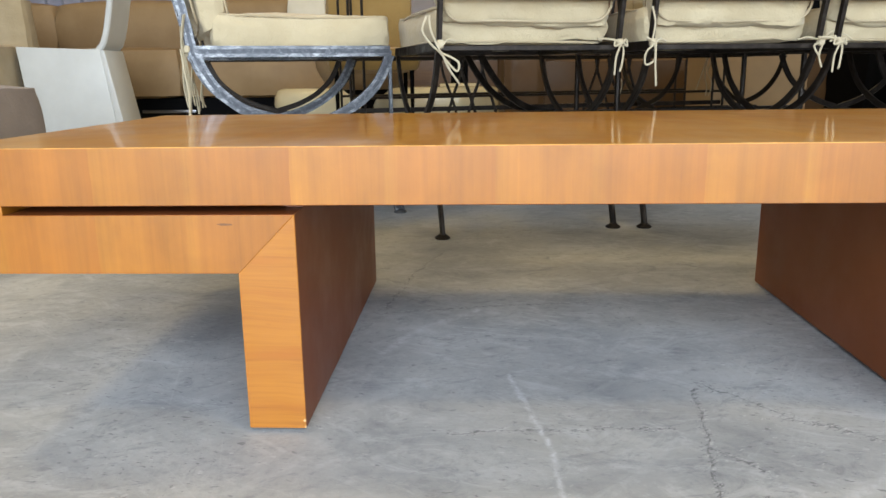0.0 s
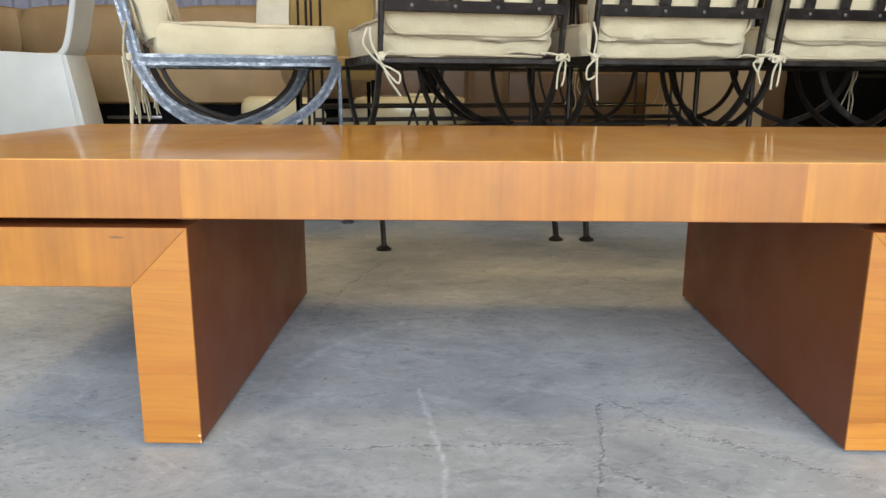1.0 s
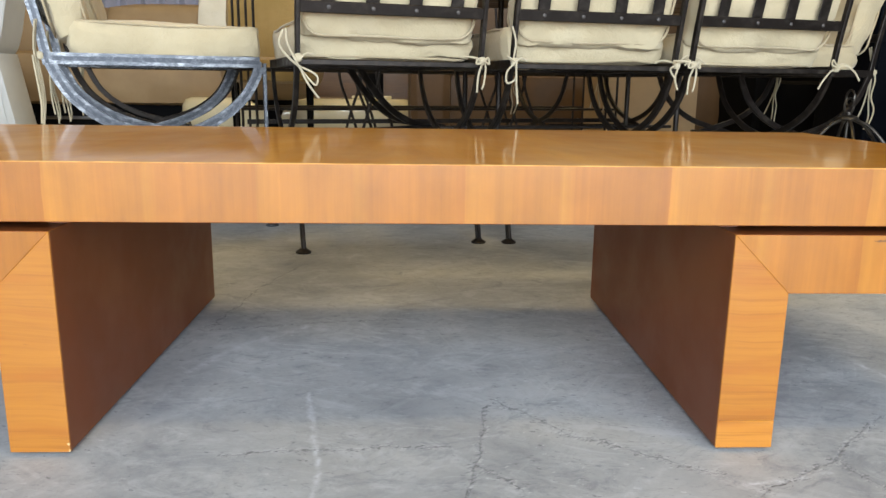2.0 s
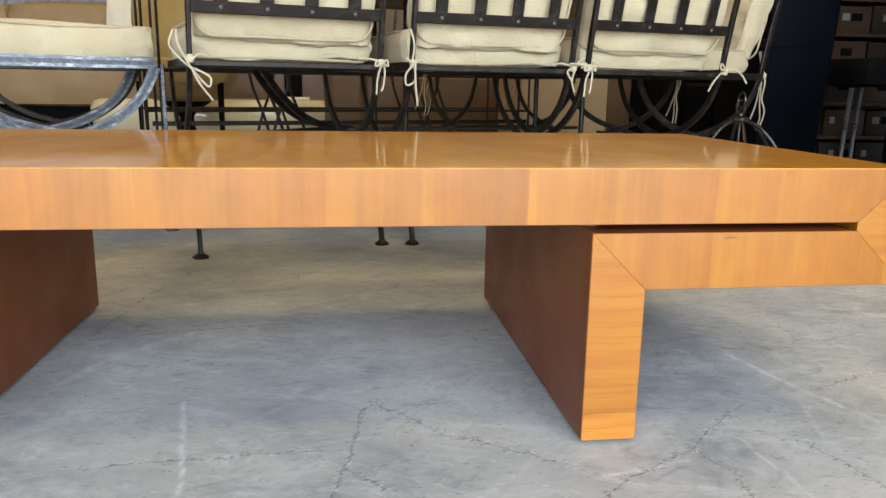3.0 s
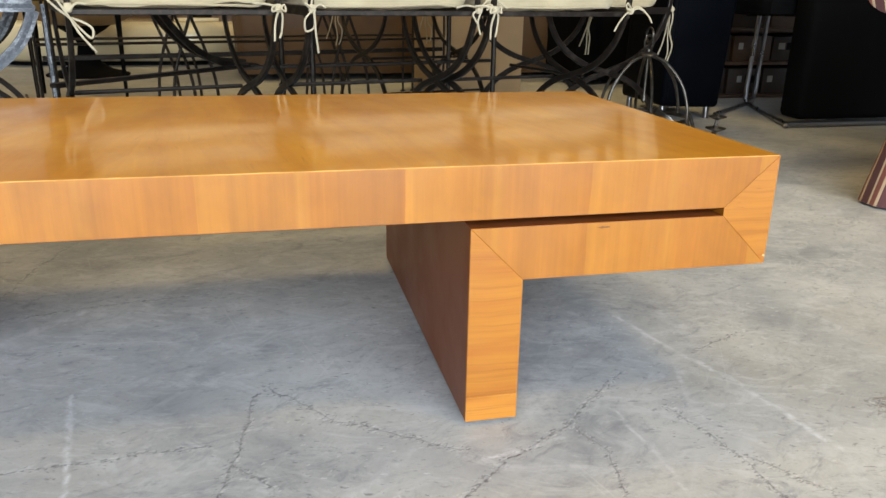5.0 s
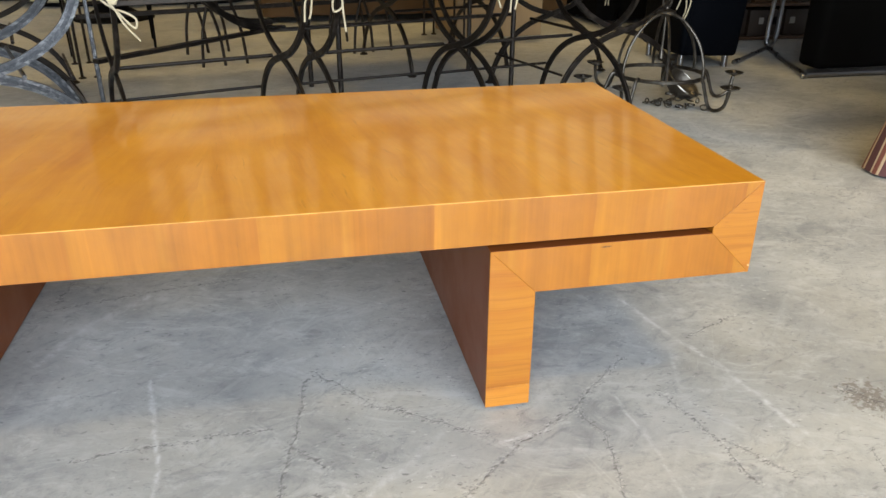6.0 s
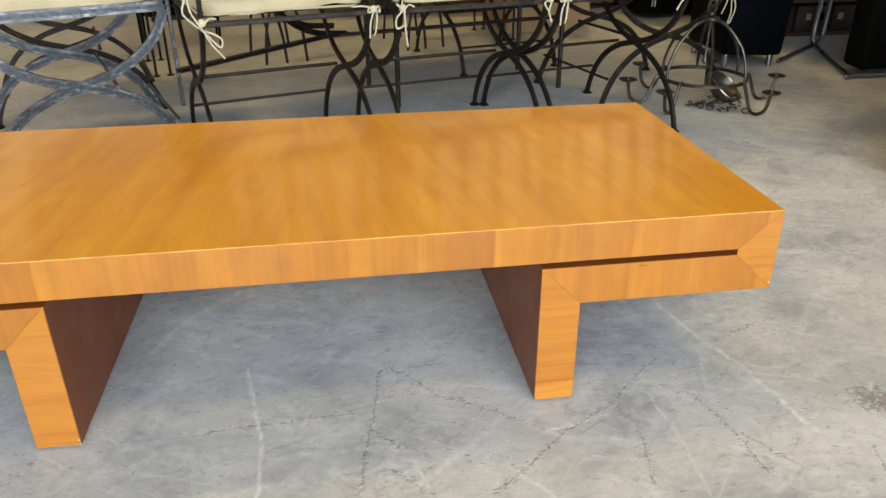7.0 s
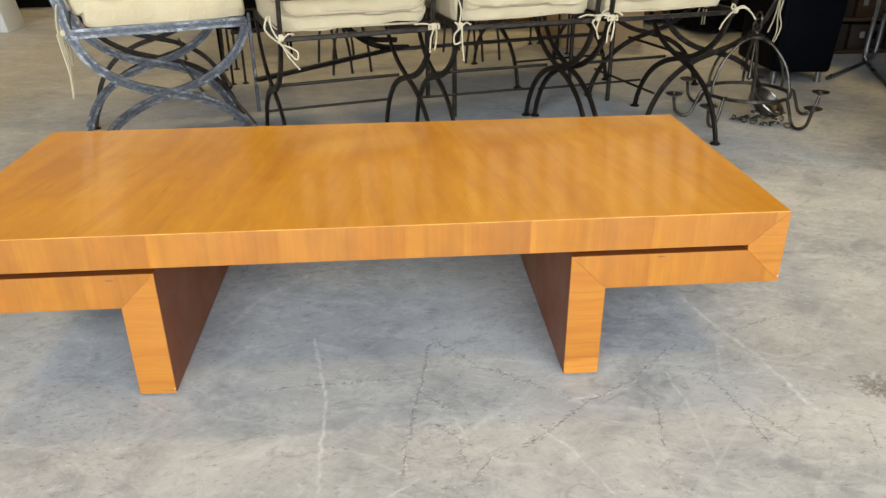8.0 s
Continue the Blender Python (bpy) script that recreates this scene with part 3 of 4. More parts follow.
def lathe(profile, n=16):
    bm = bmesh.new()
    rings = [[bm.verts.new((r * math.cos(2 * math.pi * i / n), r * math.sin(2 * math.pi * i / n), z)) for i in range(n)] for r, z in profile]
    for a, b in zip(rings, rings[1:]):
        for j in range(n):
            bm.faces.new((a[j], a[(j + 1) % n], b[(j + 1) % n], b[j]))
    bm.faces.new(rings[0][::-1]), bm.faces.new(rings[-1])
    return bm


def pillow(w, d, h, seed, puff=0.012, wrinkle=0.006, cells=(22, 22, 8), corner=0.035):
    """A box cushion: plump faces, soft corners, puckered seams."""
    bm = bmesh.new()
    nx, ny, nz = cells
    made = {}

    def vert(i, j, k):
        key = (i, j, k)
        if key not in made:
            u, v, s = 2 * i / nx - 1, 2 * j / ny - 1, 2 * k / nz - 1
            x, y, z = u * w / 2, v * d / 2, s * h / 2
            cx = max(0.0, abs(x) - (w / 2 - corner)) * math.copysign(1, x)
            cy = max(0.0, abs(y) - (d / 2 - corner)) * math.copysign(1, y)
            r = math.hypot(cx, cy)
            far = max(abs(cx), abs(cy))
            if r > 1e-6 and far > 0:
                q = far / r
                x += cx * (q - 1)
                y += cy * (q - 1)
            rim = (1 - u ** 4) * (1 - v ** 4)
            z += s * puff * rim * (1 if abs(s) > 0.99 else abs(s))
            belly = (1 - s * s) * puff * 0.9
            if abs(u) > 0.99:
                x += math.copysign(belly, u)
            if abs(v) > 0.99:
                y += math.copysign(belly, v)
            p = Vector((x, y, z))
            wv = Vector((x * 9 + seed * 3.1, y * 9 - seed, z * 16 + seed))
            p += noise.noise_vector(wv) * wrinkle + noise.noise_vector(wv * 2.7) * wrinkle * 0.45
            made[key] = bm.verts.new(p)
        return made[key]

    def face(a, b, c, e):
        bm.faces.new((vert(*a), vert(*b), vert(*c), vert(*e)))

    for i in range(nx):
        for j in range(ny):
            for k in (0, nz):
                face((i, j, k), (i + 1, j, k), (i + 1, j + 1, k), (i, j + 1, k))
    for i in range(nx):
        for k in range(nz):
            for j in (0, ny):
                face((i, j, k), (i + 1, j, k), (i + 1, j, k + 1), (i, j, k + 1))
    for j in range(ny):
        for k in range(nz):
            for i in (0, nx):
                face((i, j, k), (i, j + 1, k), (i, j + 1, k + 1), (i, j, k + 1))
    return bm


def seam(w, d, z, seed, corner=0.035, wave=0.004, r=0.0034):
    """A piped seam round a cushion at the height z."""
    pts = []
    for a in range(64):
        t = 2 * math.pi * a / 64
        c, s = math.cos(t), math.sin(t)
        e = 0.22
        x = math.copysign(abs(c) ** e, c) * (w / 2 + 0.002)
        y = math.copysign(abs(s) ** e, s) * (d / 2 + 0.002)
        p = Vector((x, y, z))
        wv = Vector((x * 9 + seed * 3.1, y * 9 - seed, z * 16 + seed))
        p += noise.noise_vector(wv) * 0.006 + Vector((0, 0, noise.noise(wv * 1.7) * wave))
        pts.append(p)
    pts.append(pts[0])
    return sweep(bmesh.new(), pts, circle(r, 6), caps=False)


# ---- structure ----
x0, x1, y0, y1, top = ROOM
bm = bmesh.new()
bm.faces.new([bm.verts.new(p) for p in ((x0 - 3, y0 - 40, 0), (x1 + 3, y0 - 40, 0), (x1 + 3, y1 + 0.2, 0), (x0 - 3, y1 + 0.2, 0))])
tagged(part("floor", bm, M_FLOOR), "worn grey concrete warehouse floor with scuffs and hairline cracks", "floor", kind="structure")
tagged(part("wall_north", bm_box(x0, x1, y1, y1 + 0.2, 0, top), M_WALL), "plain grey painted warehouse wall", "wall", kind="structure")
# side walls, south wall and ceiling are unseen, added to enclose the light
tagged(part("wall_west", bm_box(x0 - 0.2, x0, y0 - 0.2, y1 + 0.2, 0, top), M_WALL), "plain grey painted warehouse wall", "wall", kind="structure")
tagged(part("wall_east", bm_box(x1, x1 + 0.2, y0 - 0.2, y1 + 0.2, 0, top), M_WALL), "plain grey painted warehouse wall", "wall", kind="structure")
bm = bmesh.new()
for a in ((x0, -3.5, 0, top), (4.5, x1, 0, top), (-3.5, 4.5, 4.25, top)):
    add_box(bm, a[0], a[1], y0 - 0.2, y0, a[2], a[3])
tagged(part("wall_south", bm, M_WALL), "plain grey wall with a wide open loading door", "wall", kind="structure")
tagged(part("ceiling", bm_box(x0 - 0.2, x1 + 0.2, y0 - 0.2, y1 + 0.2, top, top + 0.2), M_CEIL), "plain dark warehouse ceiling", "ceiling", kind="structure")


# ---- coffee table ----
def coffee_table():
    xl, xr, yf, yb = -0.592, 0.944, 0.815, 1.452
    zt, z_slot1, z_slot0, z_low, leg = 0.336, 0.2712, 0.2615, 0.194, 0.067
    ll0, rl1 = -0.261, 0.616
    ll1, rl0 = ll0 + leg, rl1 - leg
    end = 0.069
    t = thing("coffee_table", pose(0, 0, 0), "low honey cherry veneer coffee table with slotted ends and slab legs", "coffee table")

    def slab(name, outline, mats, pick, label="", worn=False, ya=yf, yz=yb):
        bm = prism(outline, ya, yz, 0.0009 if worn else 0.0005, 1)
        for f in bm.faces:
            f.normal_update()
            n = f.normal
            # the top's upper front bevel takes the paler edge colour
            on_bevel = worn and abs(n.z - 0.7) < 0.2 and n.y < -0.5
            f.material_index = len(mats) if on_bevel else pick(n)
        ob = part(name, bm, (*mats, M_PALE_EDGE), t, label, smooth=False)
        return ob

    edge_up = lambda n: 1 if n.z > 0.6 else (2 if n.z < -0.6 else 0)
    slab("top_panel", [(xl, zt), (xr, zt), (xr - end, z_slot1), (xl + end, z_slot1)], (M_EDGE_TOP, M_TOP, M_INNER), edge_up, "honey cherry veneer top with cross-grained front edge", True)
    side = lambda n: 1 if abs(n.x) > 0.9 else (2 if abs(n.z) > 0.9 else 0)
    for s, xo in ((1, xr), (-1, xl)):
        xi = xo - s * end
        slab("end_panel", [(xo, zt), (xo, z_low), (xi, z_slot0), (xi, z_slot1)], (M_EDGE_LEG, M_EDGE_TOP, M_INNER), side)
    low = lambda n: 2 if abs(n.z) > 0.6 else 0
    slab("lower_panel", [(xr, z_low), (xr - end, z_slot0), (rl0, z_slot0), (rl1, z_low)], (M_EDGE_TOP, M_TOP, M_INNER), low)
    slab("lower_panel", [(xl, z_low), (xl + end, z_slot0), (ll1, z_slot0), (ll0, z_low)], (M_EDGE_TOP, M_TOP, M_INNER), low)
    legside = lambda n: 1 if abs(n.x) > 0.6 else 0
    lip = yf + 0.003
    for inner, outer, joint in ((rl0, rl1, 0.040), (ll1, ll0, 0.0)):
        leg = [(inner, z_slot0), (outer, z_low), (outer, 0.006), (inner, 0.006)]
        slab("leg", leg, (M_INNER, M_INNER), legside, "red-brown slab leg", ya=lip)
        foot = max(joint + 0.0002, 0.006)
        slab("leg_front", [(inner, z_slot0), (outer, z_low), (outer, foot), (inner, foot)], (M_EDGE_LEG, M_EDGE_LEG), legside, "level-grained cherry front of the leg", yz=lip - 0.0002)
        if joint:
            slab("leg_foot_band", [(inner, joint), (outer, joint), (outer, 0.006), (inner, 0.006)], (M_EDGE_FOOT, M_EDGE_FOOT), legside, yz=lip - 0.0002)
        for y in (yf + 0.05, yb - 0.05):
            g = part("glide", lathe([(0.012, 0.0), (0.014, 0.002), (0.014, 0.0062)], 12), M_GLIDE, t, "small black glide under the leg")
            g.location = ((inner + outer) / 2, y, 0)
    # inner blocks that carry the top on the legs
    for a, b in ((rl0, rl0 + 0.02), (ll1 - 0.02, ll1)):
        part("spacer", bm_box(a, b, yf + 0.045, yb - 0.003, z_slot0 + 0.0004, z_slot1 - 0.0004), M_INNER, t, "dark spacer under the top", smooth=False)
    return t


coffee_table()


# ---- iron chairs ----
W, D, RAIL = 0.47, 0.53, 0.470
# side view of a crossed leg: from the rail's end down through the crossing to the foot
LEG = ((0.265, 0.460), (0.246, 0.416), (0.216, 0.370), (0.163, 0.324), (0.09, 0.286), (0.0, 0.259), (-0.09, 0.232), (-0.17, 0.188), (-0.23, 0.128), (-0.267, 0.062), (-0.285, 0.006))


def iron_chair(name, m, metal, label, group="", width=W, strip=0.020):
    t = thing(name, m, label, "chair", group)
    silver = metal is M_LIT_IRON
    side_bar = channel if silver else bar
    side_metal = (M_LIT_IRON, M_SHADED_GROOVE) if silver else metal
    hw, hd = width / 2, D / 2
    for sx in (-1, 1):
        x = sx * hw
        for sy in (-1, 1):
            pts = spline([(x + 0.0008 * sy, sy * u, z) for u, z in LEG], 4)
            leg = part("leg", side_bar(pts, strip, 0.0115 - 0.001 * sy, (1, 0, 0)), side_metal, t)
            foot = part("foot", lathe([(0.019, 0.0), (0.020, 0.004), (0.014, 0.008), (0.009, 0.012)], 12), metal, leg)
            foot.location = (x, -sy * 0.285, 0)
        part("side_rail", side_bar([(x, -hd, RAIL), (x, hd, RAIL)], 0.010 + strip * 0.7, 0.0145, (1, 0, 0)), side_metal, t)
        lean = math.tan(radians(13))
        pts = spline([(x, -hd - 0.004, RAIL - 0.015), (x, -hd - lean * 0.10, RAIL + 0.10), (x, -hd - lean * 0.28, RAIL + 0.28), (x, -hd - lean * 0.46 - 0.02, RAIL + 0.47)], 5)
        part("back_post", side_bar(pts, 0.018 if not silver else 0.024, 0.012, (1, 0, 0)), side_metal, t)
    for y in (-hd, hd):
        part("cross_rail", bar([(-hw, y, RAIL - 0.004), (hw, y, RAIL - 0.004)], 0.014, 0.012, (0, 1, 0)), metal, t)
    lean = math.tan(radians(13))
    for z in (RAIL + 0.122, RAIL + 0.43):
        y = -hd - lean * (z - RAIL) - 0.002
        b = part("back_bar", bar([(-hw + 0.006, y, z), (hw - 0.006, y, z)], 0.028, 0.006, (0, 1, lean)), metal, t)
        for i in range(4):
            rv = part("rivet", lathe([(0.0055, 0.0), (0.005, 0.002), (0.002, 0.0035)], 8), M_NAIL, b)
            rv.matrix_basis = pose((i - 1.5) * 0.108, y - 0.003, z, 90, 0, 0)
    for i in range(4):
        x = (i - 1.5) * 0.108
        za, zb = RAIL + 0.112, RAIL + 0.44
        part("slat", bar([(x, -hd - lean * (za - RAIL) + 0.004, za), (x, -hd - lean * (zb - RAIL) + 0.004, zb)], 0.034, 0.004, (0, 1, lean)), metal, t)
    part("stretcher", tube([(-hw, 0.10, 0.247), (hw, 0.10, 0.247)], 0.006), metal, t)
    part("stretcher", tube([(-hw, 0.262, 0.118), (hw, 0.262, 0.118)], 0.005), metal, t)
    return t


def tie(points, r=0.0027):
    return sweep(bmesh.new(), spline(points, 6), circle(r, 6))


S = 0.0014
# strands of the bows, as steps across and up from the knot
BOWS = {
    "long_left": [[(-25, 45), (-32, 20), (-15, -2), (0, -15), (16, -35), (28, -46), (31, -32), (18, -22), (3, -16)], [(0, -14), (12, -40), (33, -68)],
                  [(-21, 46), (-19, 22), (-6, -4), (0, -14)], [(0, -6), (12, 6), (26, 5)]],
    "small": [[(0, 0), (-7, -25), (-10, -56)], [(0, 0), (6, -12), (3, -38), (-3, -50)], [(0, 0), (9, 6), (11, -5), (0, 0)], [(0, 2), (-20, 7), (-46, 8)], [(0, 0), (-9, 5), (-12, -5), (0, -1)]],
    "looped": [[(-8, 62), (1, 34), (-2, 2)], [(0, 0), (-15, -18), (-13, -38), (2, -30), (0, -2)], [(0, 0), (3, -40), (8, -76)], [(0, 0), (-13, 9), (-5, 2)], [(0, 0), (12, 7), (24, 2)]],
    "flyaway": [[(0, 0), (20, 18), (40, 15), (60, 3)], [(0, 0), (-14, -8), (-6, -26)], [(2, -2), (-4, -25), (0, -47)], [(-4, 4), (-28, 8), (-52, 4)], [(0, 0), (14, 8), (26, 9), (12, 0)]],
    "arched": [[(0, 0), (-15, -7), (-34, -24), (-43, -42)], [(0, 0), (20, 5), (40, -7), (56, -24)], [(0, 4), (-15, 16), (-20, 6), (-4, 1)], [(0, 3), (18, 9), (34, 0)]],
    "hanging": [[(0, 14), (-6, -20), (4, -60), (-10, -92), (-6, -126), (0, -140)], [(4, 10), (8, -30), (12, -70), (6, -110), (10, -142)], [(10, 0), (16, -40), (30, -84), (44, -120)], [(0, 12), (14, 40), (22, 62)], [(6, 10), (18, 36), (30, 60)]],
}


def bow(parent, at, style, seed):
    """A cotton tie knotted round a post."""
    x, y, z = at
    knot = part("knot", pillow(0.016, 0.013, 0.017, seed, 0.002, 0.003, (5, 5, 4), 0.005), M_TIE, parent)
    knot.location = (x, y - 0.014, z)
    for k, line in enumerate(BOWS[style]):
        pts = [(x + u * S, y - 0.018 - 0.003 * (k % 3) - 0.006 * math.sin(i * 1.3 + seed), z + v * S) for i, (u, v) in enumerate(line)]
        part("tie", tie(pts), M_TIE, parent)


def cushions(m, seed, group, bows=("looped", "small"), width=W):
    W = width
    seat = thing("seat_cushion", m, "cream canvas box cushion with piping, tied to an iron chair", "cushion", group)
    h = 0.082
    ob = part("cover", pillow(W - 0.012, D - 0.045, h, seed, 0.010, 0.009), M_CANVAS, seat)
    ob.location = (0, 0.026, RAIL + 0.012 + h / 2)
    for s in (-1, 1):
        p = part("piping", seam(W - 0.010, D - 0.043, s * (h / 2 - 0.001), seed + s), M_PIPING, seat)
        p.location = ob.location
    for s, style in zip((-1, 1), bows):
        bow(seat, (s * W / 2, -D / 2 - 0.006, RAIL + 0.006), style, seed + s)
    back = thing("back_cushion", m, "cream canvas back cushion leaning on an iron chair back", "cushion", group)
    bh, bt = 0.44, 0.078
    ob = part("cover", pillow(W - 0.03, bt, bh, seed + 5, 0.014, 0.011, (26, 8, 26), 0.03), M_CANVAS, back)
    ob.matrix_basis = pose(0, -D / 2 + 0.008, RAIL + h + 0.012 + bh / 2 - 0.036, 13, 0, 0)
    for s in (-1, 1):
        pts = [Vector((a, s * (bt / 2 + 0.004), b)) for a, b in rim(W - 0.03, bh - 0.012, 0.05)]
        pts = [p + noise.noise_vector(Vector((p.x * 9 + seed, p.z * 9, s))) * 0.006 for p in pts]
        pp = part("piping", sweep(bmesh.new(), pts + [pts[0]], circle(0.0034, 6), caps=False), M_PIPING, back)
        pp.matrix_basis = ob.matrix_basis
    return seat, back


def rim(w, h, c, n=6):
    out = []
    for sx, sz, a0 in ((1, 1, 0), (-1, 1, 90), (-1, -1, 180), (1, -1, 270)):
        for k in range(n + 1):
            a = radians(a0 + 90 * k / n)
            out.append((sx * (w / 2 - c) + c * math.cos(a), sz * (h / 2 - c) + c * math.sin(a)))
    dense = []
    for a, b in zip(out, out[1:] + out[:1]):
        steps = max(1, int(math.hypot(b[0] - a[0], b[1] - a[1]) / 0.03))
        dense += [(a[0] + (b[0] - a[0]) * k / steps, a[1] + (b[1] - a[1]) * k / steps) for k in range(steps)]
    return dense


def from_back(xm, ym, yaw):
    """The pose of a chair whose back rail's middle stands at xm, ym."""
    a = radians(yaw)
    return pose(xm - math.sin(a) * D / 2, ym + math.cos(a) * D / 2, 0, 0, 0, yaw)


SIDE = "wrought iron chair with curved crossed legs, daylight silvering in its colour, cream cushions"
DARKC = "dark wrought iron slat-back chair with curved crossed legs"
G, GC = "iron dining chairs", "chair cushions"
chair = iron_chair("iron_chair", from_back(0.140, 1.953, 16.5), M_IRON, DARKC, G)
cushions(chair.matrix_world.copy(), 2, GC, ("long_left", "small"))
for k, (mm, bows) in enumerate(((from_back(0.678, 2.070, 12.5), ("looped", "flyaway")), (from_back(1.180, 2.168, 13.5), ("small", "arched")))):
    copy_thing(chair, mm)
    cushions(mm, 3 + k, GC, bows)
ends = pose(-0.583, 2.375, 0, 0, 0, -69)
iron_chair("iron_chair", ends, M_LIT_IRON, SIDE, G, 0.525, 0.028)
cushions(ends, 7, GC, ("hanging", "hanging"), 0.525)
for k, mm in enumerate((pose(-0.755, 2.945, 0, 0, 0, -73), pose(1.46, 2.80, 0, 0, 0, 105), pose(0.98, 3.46, 0, 0, 0, 195))):
    copy_thing(chair, mm)
    cushions(mm, 11 + k, GC, ("hanging", "hanging"))
# rod that catches the daylight, given as a pale colour
part("side_rod", bar([(-0.258, 0.277, 0.118), (-0.258, 0.277, 0.472)], 0.013, 0.009, (0, 1, 0)), M_LIT_IRON, chair, "pale side rod, daylight put into its colour")


def dining_table():
    t = thing("dining_table", pose(0.55, 2.83, 0, 0, 0, 15), "long dark wooden dining table on an iron trestle", "table")
    # tabletop out of view, added to shade the floor under it
    part("tabletop", bm_box(-0.95, 0.95, -0.50, 0.52, 0.735, 0.775, 0.006), M_WALNUT, t)
    for y in (-0.02, 0.16):
        part("leg", bar(spline([(-0.72, y - 0.20, 0.735), (-0.66, y - 0.165, 0.60), (-0.604, y - 0.128, 0.49), (-0.50, y - 0.06, 0.36), (-0.38, y + 0.015, 0.285), (-0.24, y + 0.06, 0.262)], 5), 0.022, 0.012, (0.45, -0.89, 0)), M_IRON, t)
    for x in (-0.10, 0.62):
        for y in (-0.14, 0.22):
            part("leg", tube([(x, y, 0.0), (x, y, 0.735)], 0.010), M_IRON, t)
    part("brace", bar([(-0.30, 0.02, 0.262), (0.70, 0.02, 0.262)], 0.026, 0.012, (0, 0, 1)), M_IRON, t)
    part("brace", bar([(-0.90, -0.33, 0.262), (-0.28, 0.02, 0.268)], 0.03, 0.012, (0, 0, 1)), M_IRON, t)
    return t


dining_table()


# ---- chandelier on the floor ----
def chandelier():
    t = thing("chandelier", pose(1.672, 2.555, 0), "dark brass cage chandelier with curled candle arms standing on the floor", "chandelier")
    for i in range(6):
        a = radians(60 * i + 12)
        c, s = math.cos(a), math.sin(a)
        pts = spline([(0.02 * c, 0.02 * s, 0.318), (0.075 * c, 0.075 * s, 0.292), (0.135 * c, 0.135 * s, 0.225), (0.162 * c, 0.162 * s, 0.15), (0.165 * c, 0.165 * s, 0.1)], 6)
        part("hoop", tube(pts, 0.0057, 8), M_BRASS, t)
    ring = [(0.165 * math.cos(a), 0.165 * math.sin(a), 0.1) for a in np.linspace(0, 2 * math.pi, 41)]
    part("ring", sweep(bmesh.new(), ring, flat_bar(0.008, 0.014), (0, 0, 1)), M_BRASS, t)
    part("crown", lathe([(0.028, 0.312), (0.036, 0.318), (0.032, 0.326), (0.012, 0.333), (0.012, 0.342)], 16), M_BRASS, t)
    for k, yaw in ((0, 20), (1, 95)):
        loop = [(0.022 * math.cos(a), 0, 0.362 + k * 0.026 + 0.026 * math.sin(a)) for a in np.linspace(0, 2 * math.pi, 25)]
        ob = part("hanging_loop", sweep(bmesh.new(), loop, circle(0.004, 6), (0, 1, 0), caps=False), M_BRASS, t)
        ob.rotation_euler = (0, 0, radians(yaw))
    part("stem", lathe([(0.004, 0.150), (0.011, 0.158), (0.008, 0.175), (0.005, 0.19), (0.005, 0.315)], 12), M_BRASS, t)
    can = part("canopy", lathe([(0.0, -0.004), (0.020, -0.002), (0.048, 0.012), (0.066, 0.036), (0.070, 0.052), (0.064, 0.056), (0.060, 0.044), (0.040, 0.020), (0.0, 0.010)], 22), M_BRASS, t, "ceiling canopy lying inside the cage")
    can.matrix_basis = pose(0.022, -0.085, 0.048, 38, 14, 28)
    rim = [(0.070 * math.cos(a), 0.070 * math.sin(a), 0.054) for a in np.linspace(0, 2 * math.pi, 31)]
    part("rim", sweep(bmesh.new(), rim, circle(0.0038, 6), (0, 0, 1), caps=False), M_RIM, can, "paler rolled rim")
    hook = [(0.034 * math.cos(a), 0.0, 0.034 * math.sin(a)) for a in np.linspace(-0.4, 3.5, 20)]
    ob = part("hook", sweep(bmesh.new(), hook, circle(0.0055, 8), (0, 1, 0)), M_RIM, t, "bright bent hook")
    ob.matrix_basis = pose(0.020, -0.052, 0.092, 0, 0, 15)
    rng = random.Random(31)
    for k in range(22):
        link = [(0.014 * math.cos(a), 0.009 * math.sin(a), 0) for a in np.linspace(0, 2 * math.pi, 13)]
        ob = part("chain_link", sweep(bmesh.new(), link, circle(0.0028, 6), (0, 0, 1), caps=False), M_RIM if k in (19, 20, 21) else M_BRASS, t)
        heap = k >= 8
        u = (k - 8) / 13
        ob.matrix_basis = pose(-0.075 + 0.012 * k if not heap else -0.02 + 0.115 * u, -0.075 + 0.02 * math.sin(k * 1.7) if not heap else -0.125 - 0.045 * u + rng.uniform(-0.018, 0.018),
                               0.012 if not heap else 0.012 + 0.022 * (k % 3), 90 * (k % 2) + rng.uniform(-20, 20), 0, 40 * k)
    for i, deg in enumerate((-5, -62, 58, 120, 178, 219)):
        a = radians(deg)
        arm = part("arm", tube(spline([(0.162, 0, 0.102), (0.185, 0, 0.105), (0.203, 0, 0.065), (0.222, 0, 0.02), (0.25, 0, 0.008), (0.284, 0, 0.03), (0.298, 0, 0.09)], 6), 0.0065), M_BRASS, t)
        arm.rotation_euler = (0, 0, a)
        cup = part("candle_cup", lathe([(0.007, 0.082), (0.020, 0.087), (0.034, 0.094), (0.034, 0.0965), (0.010, 0.0955), (0.006, 0.103)], 14), M_BRASS, arm)
        cup.location = (0.298, 0, 0.004)
    return t


chandelier()


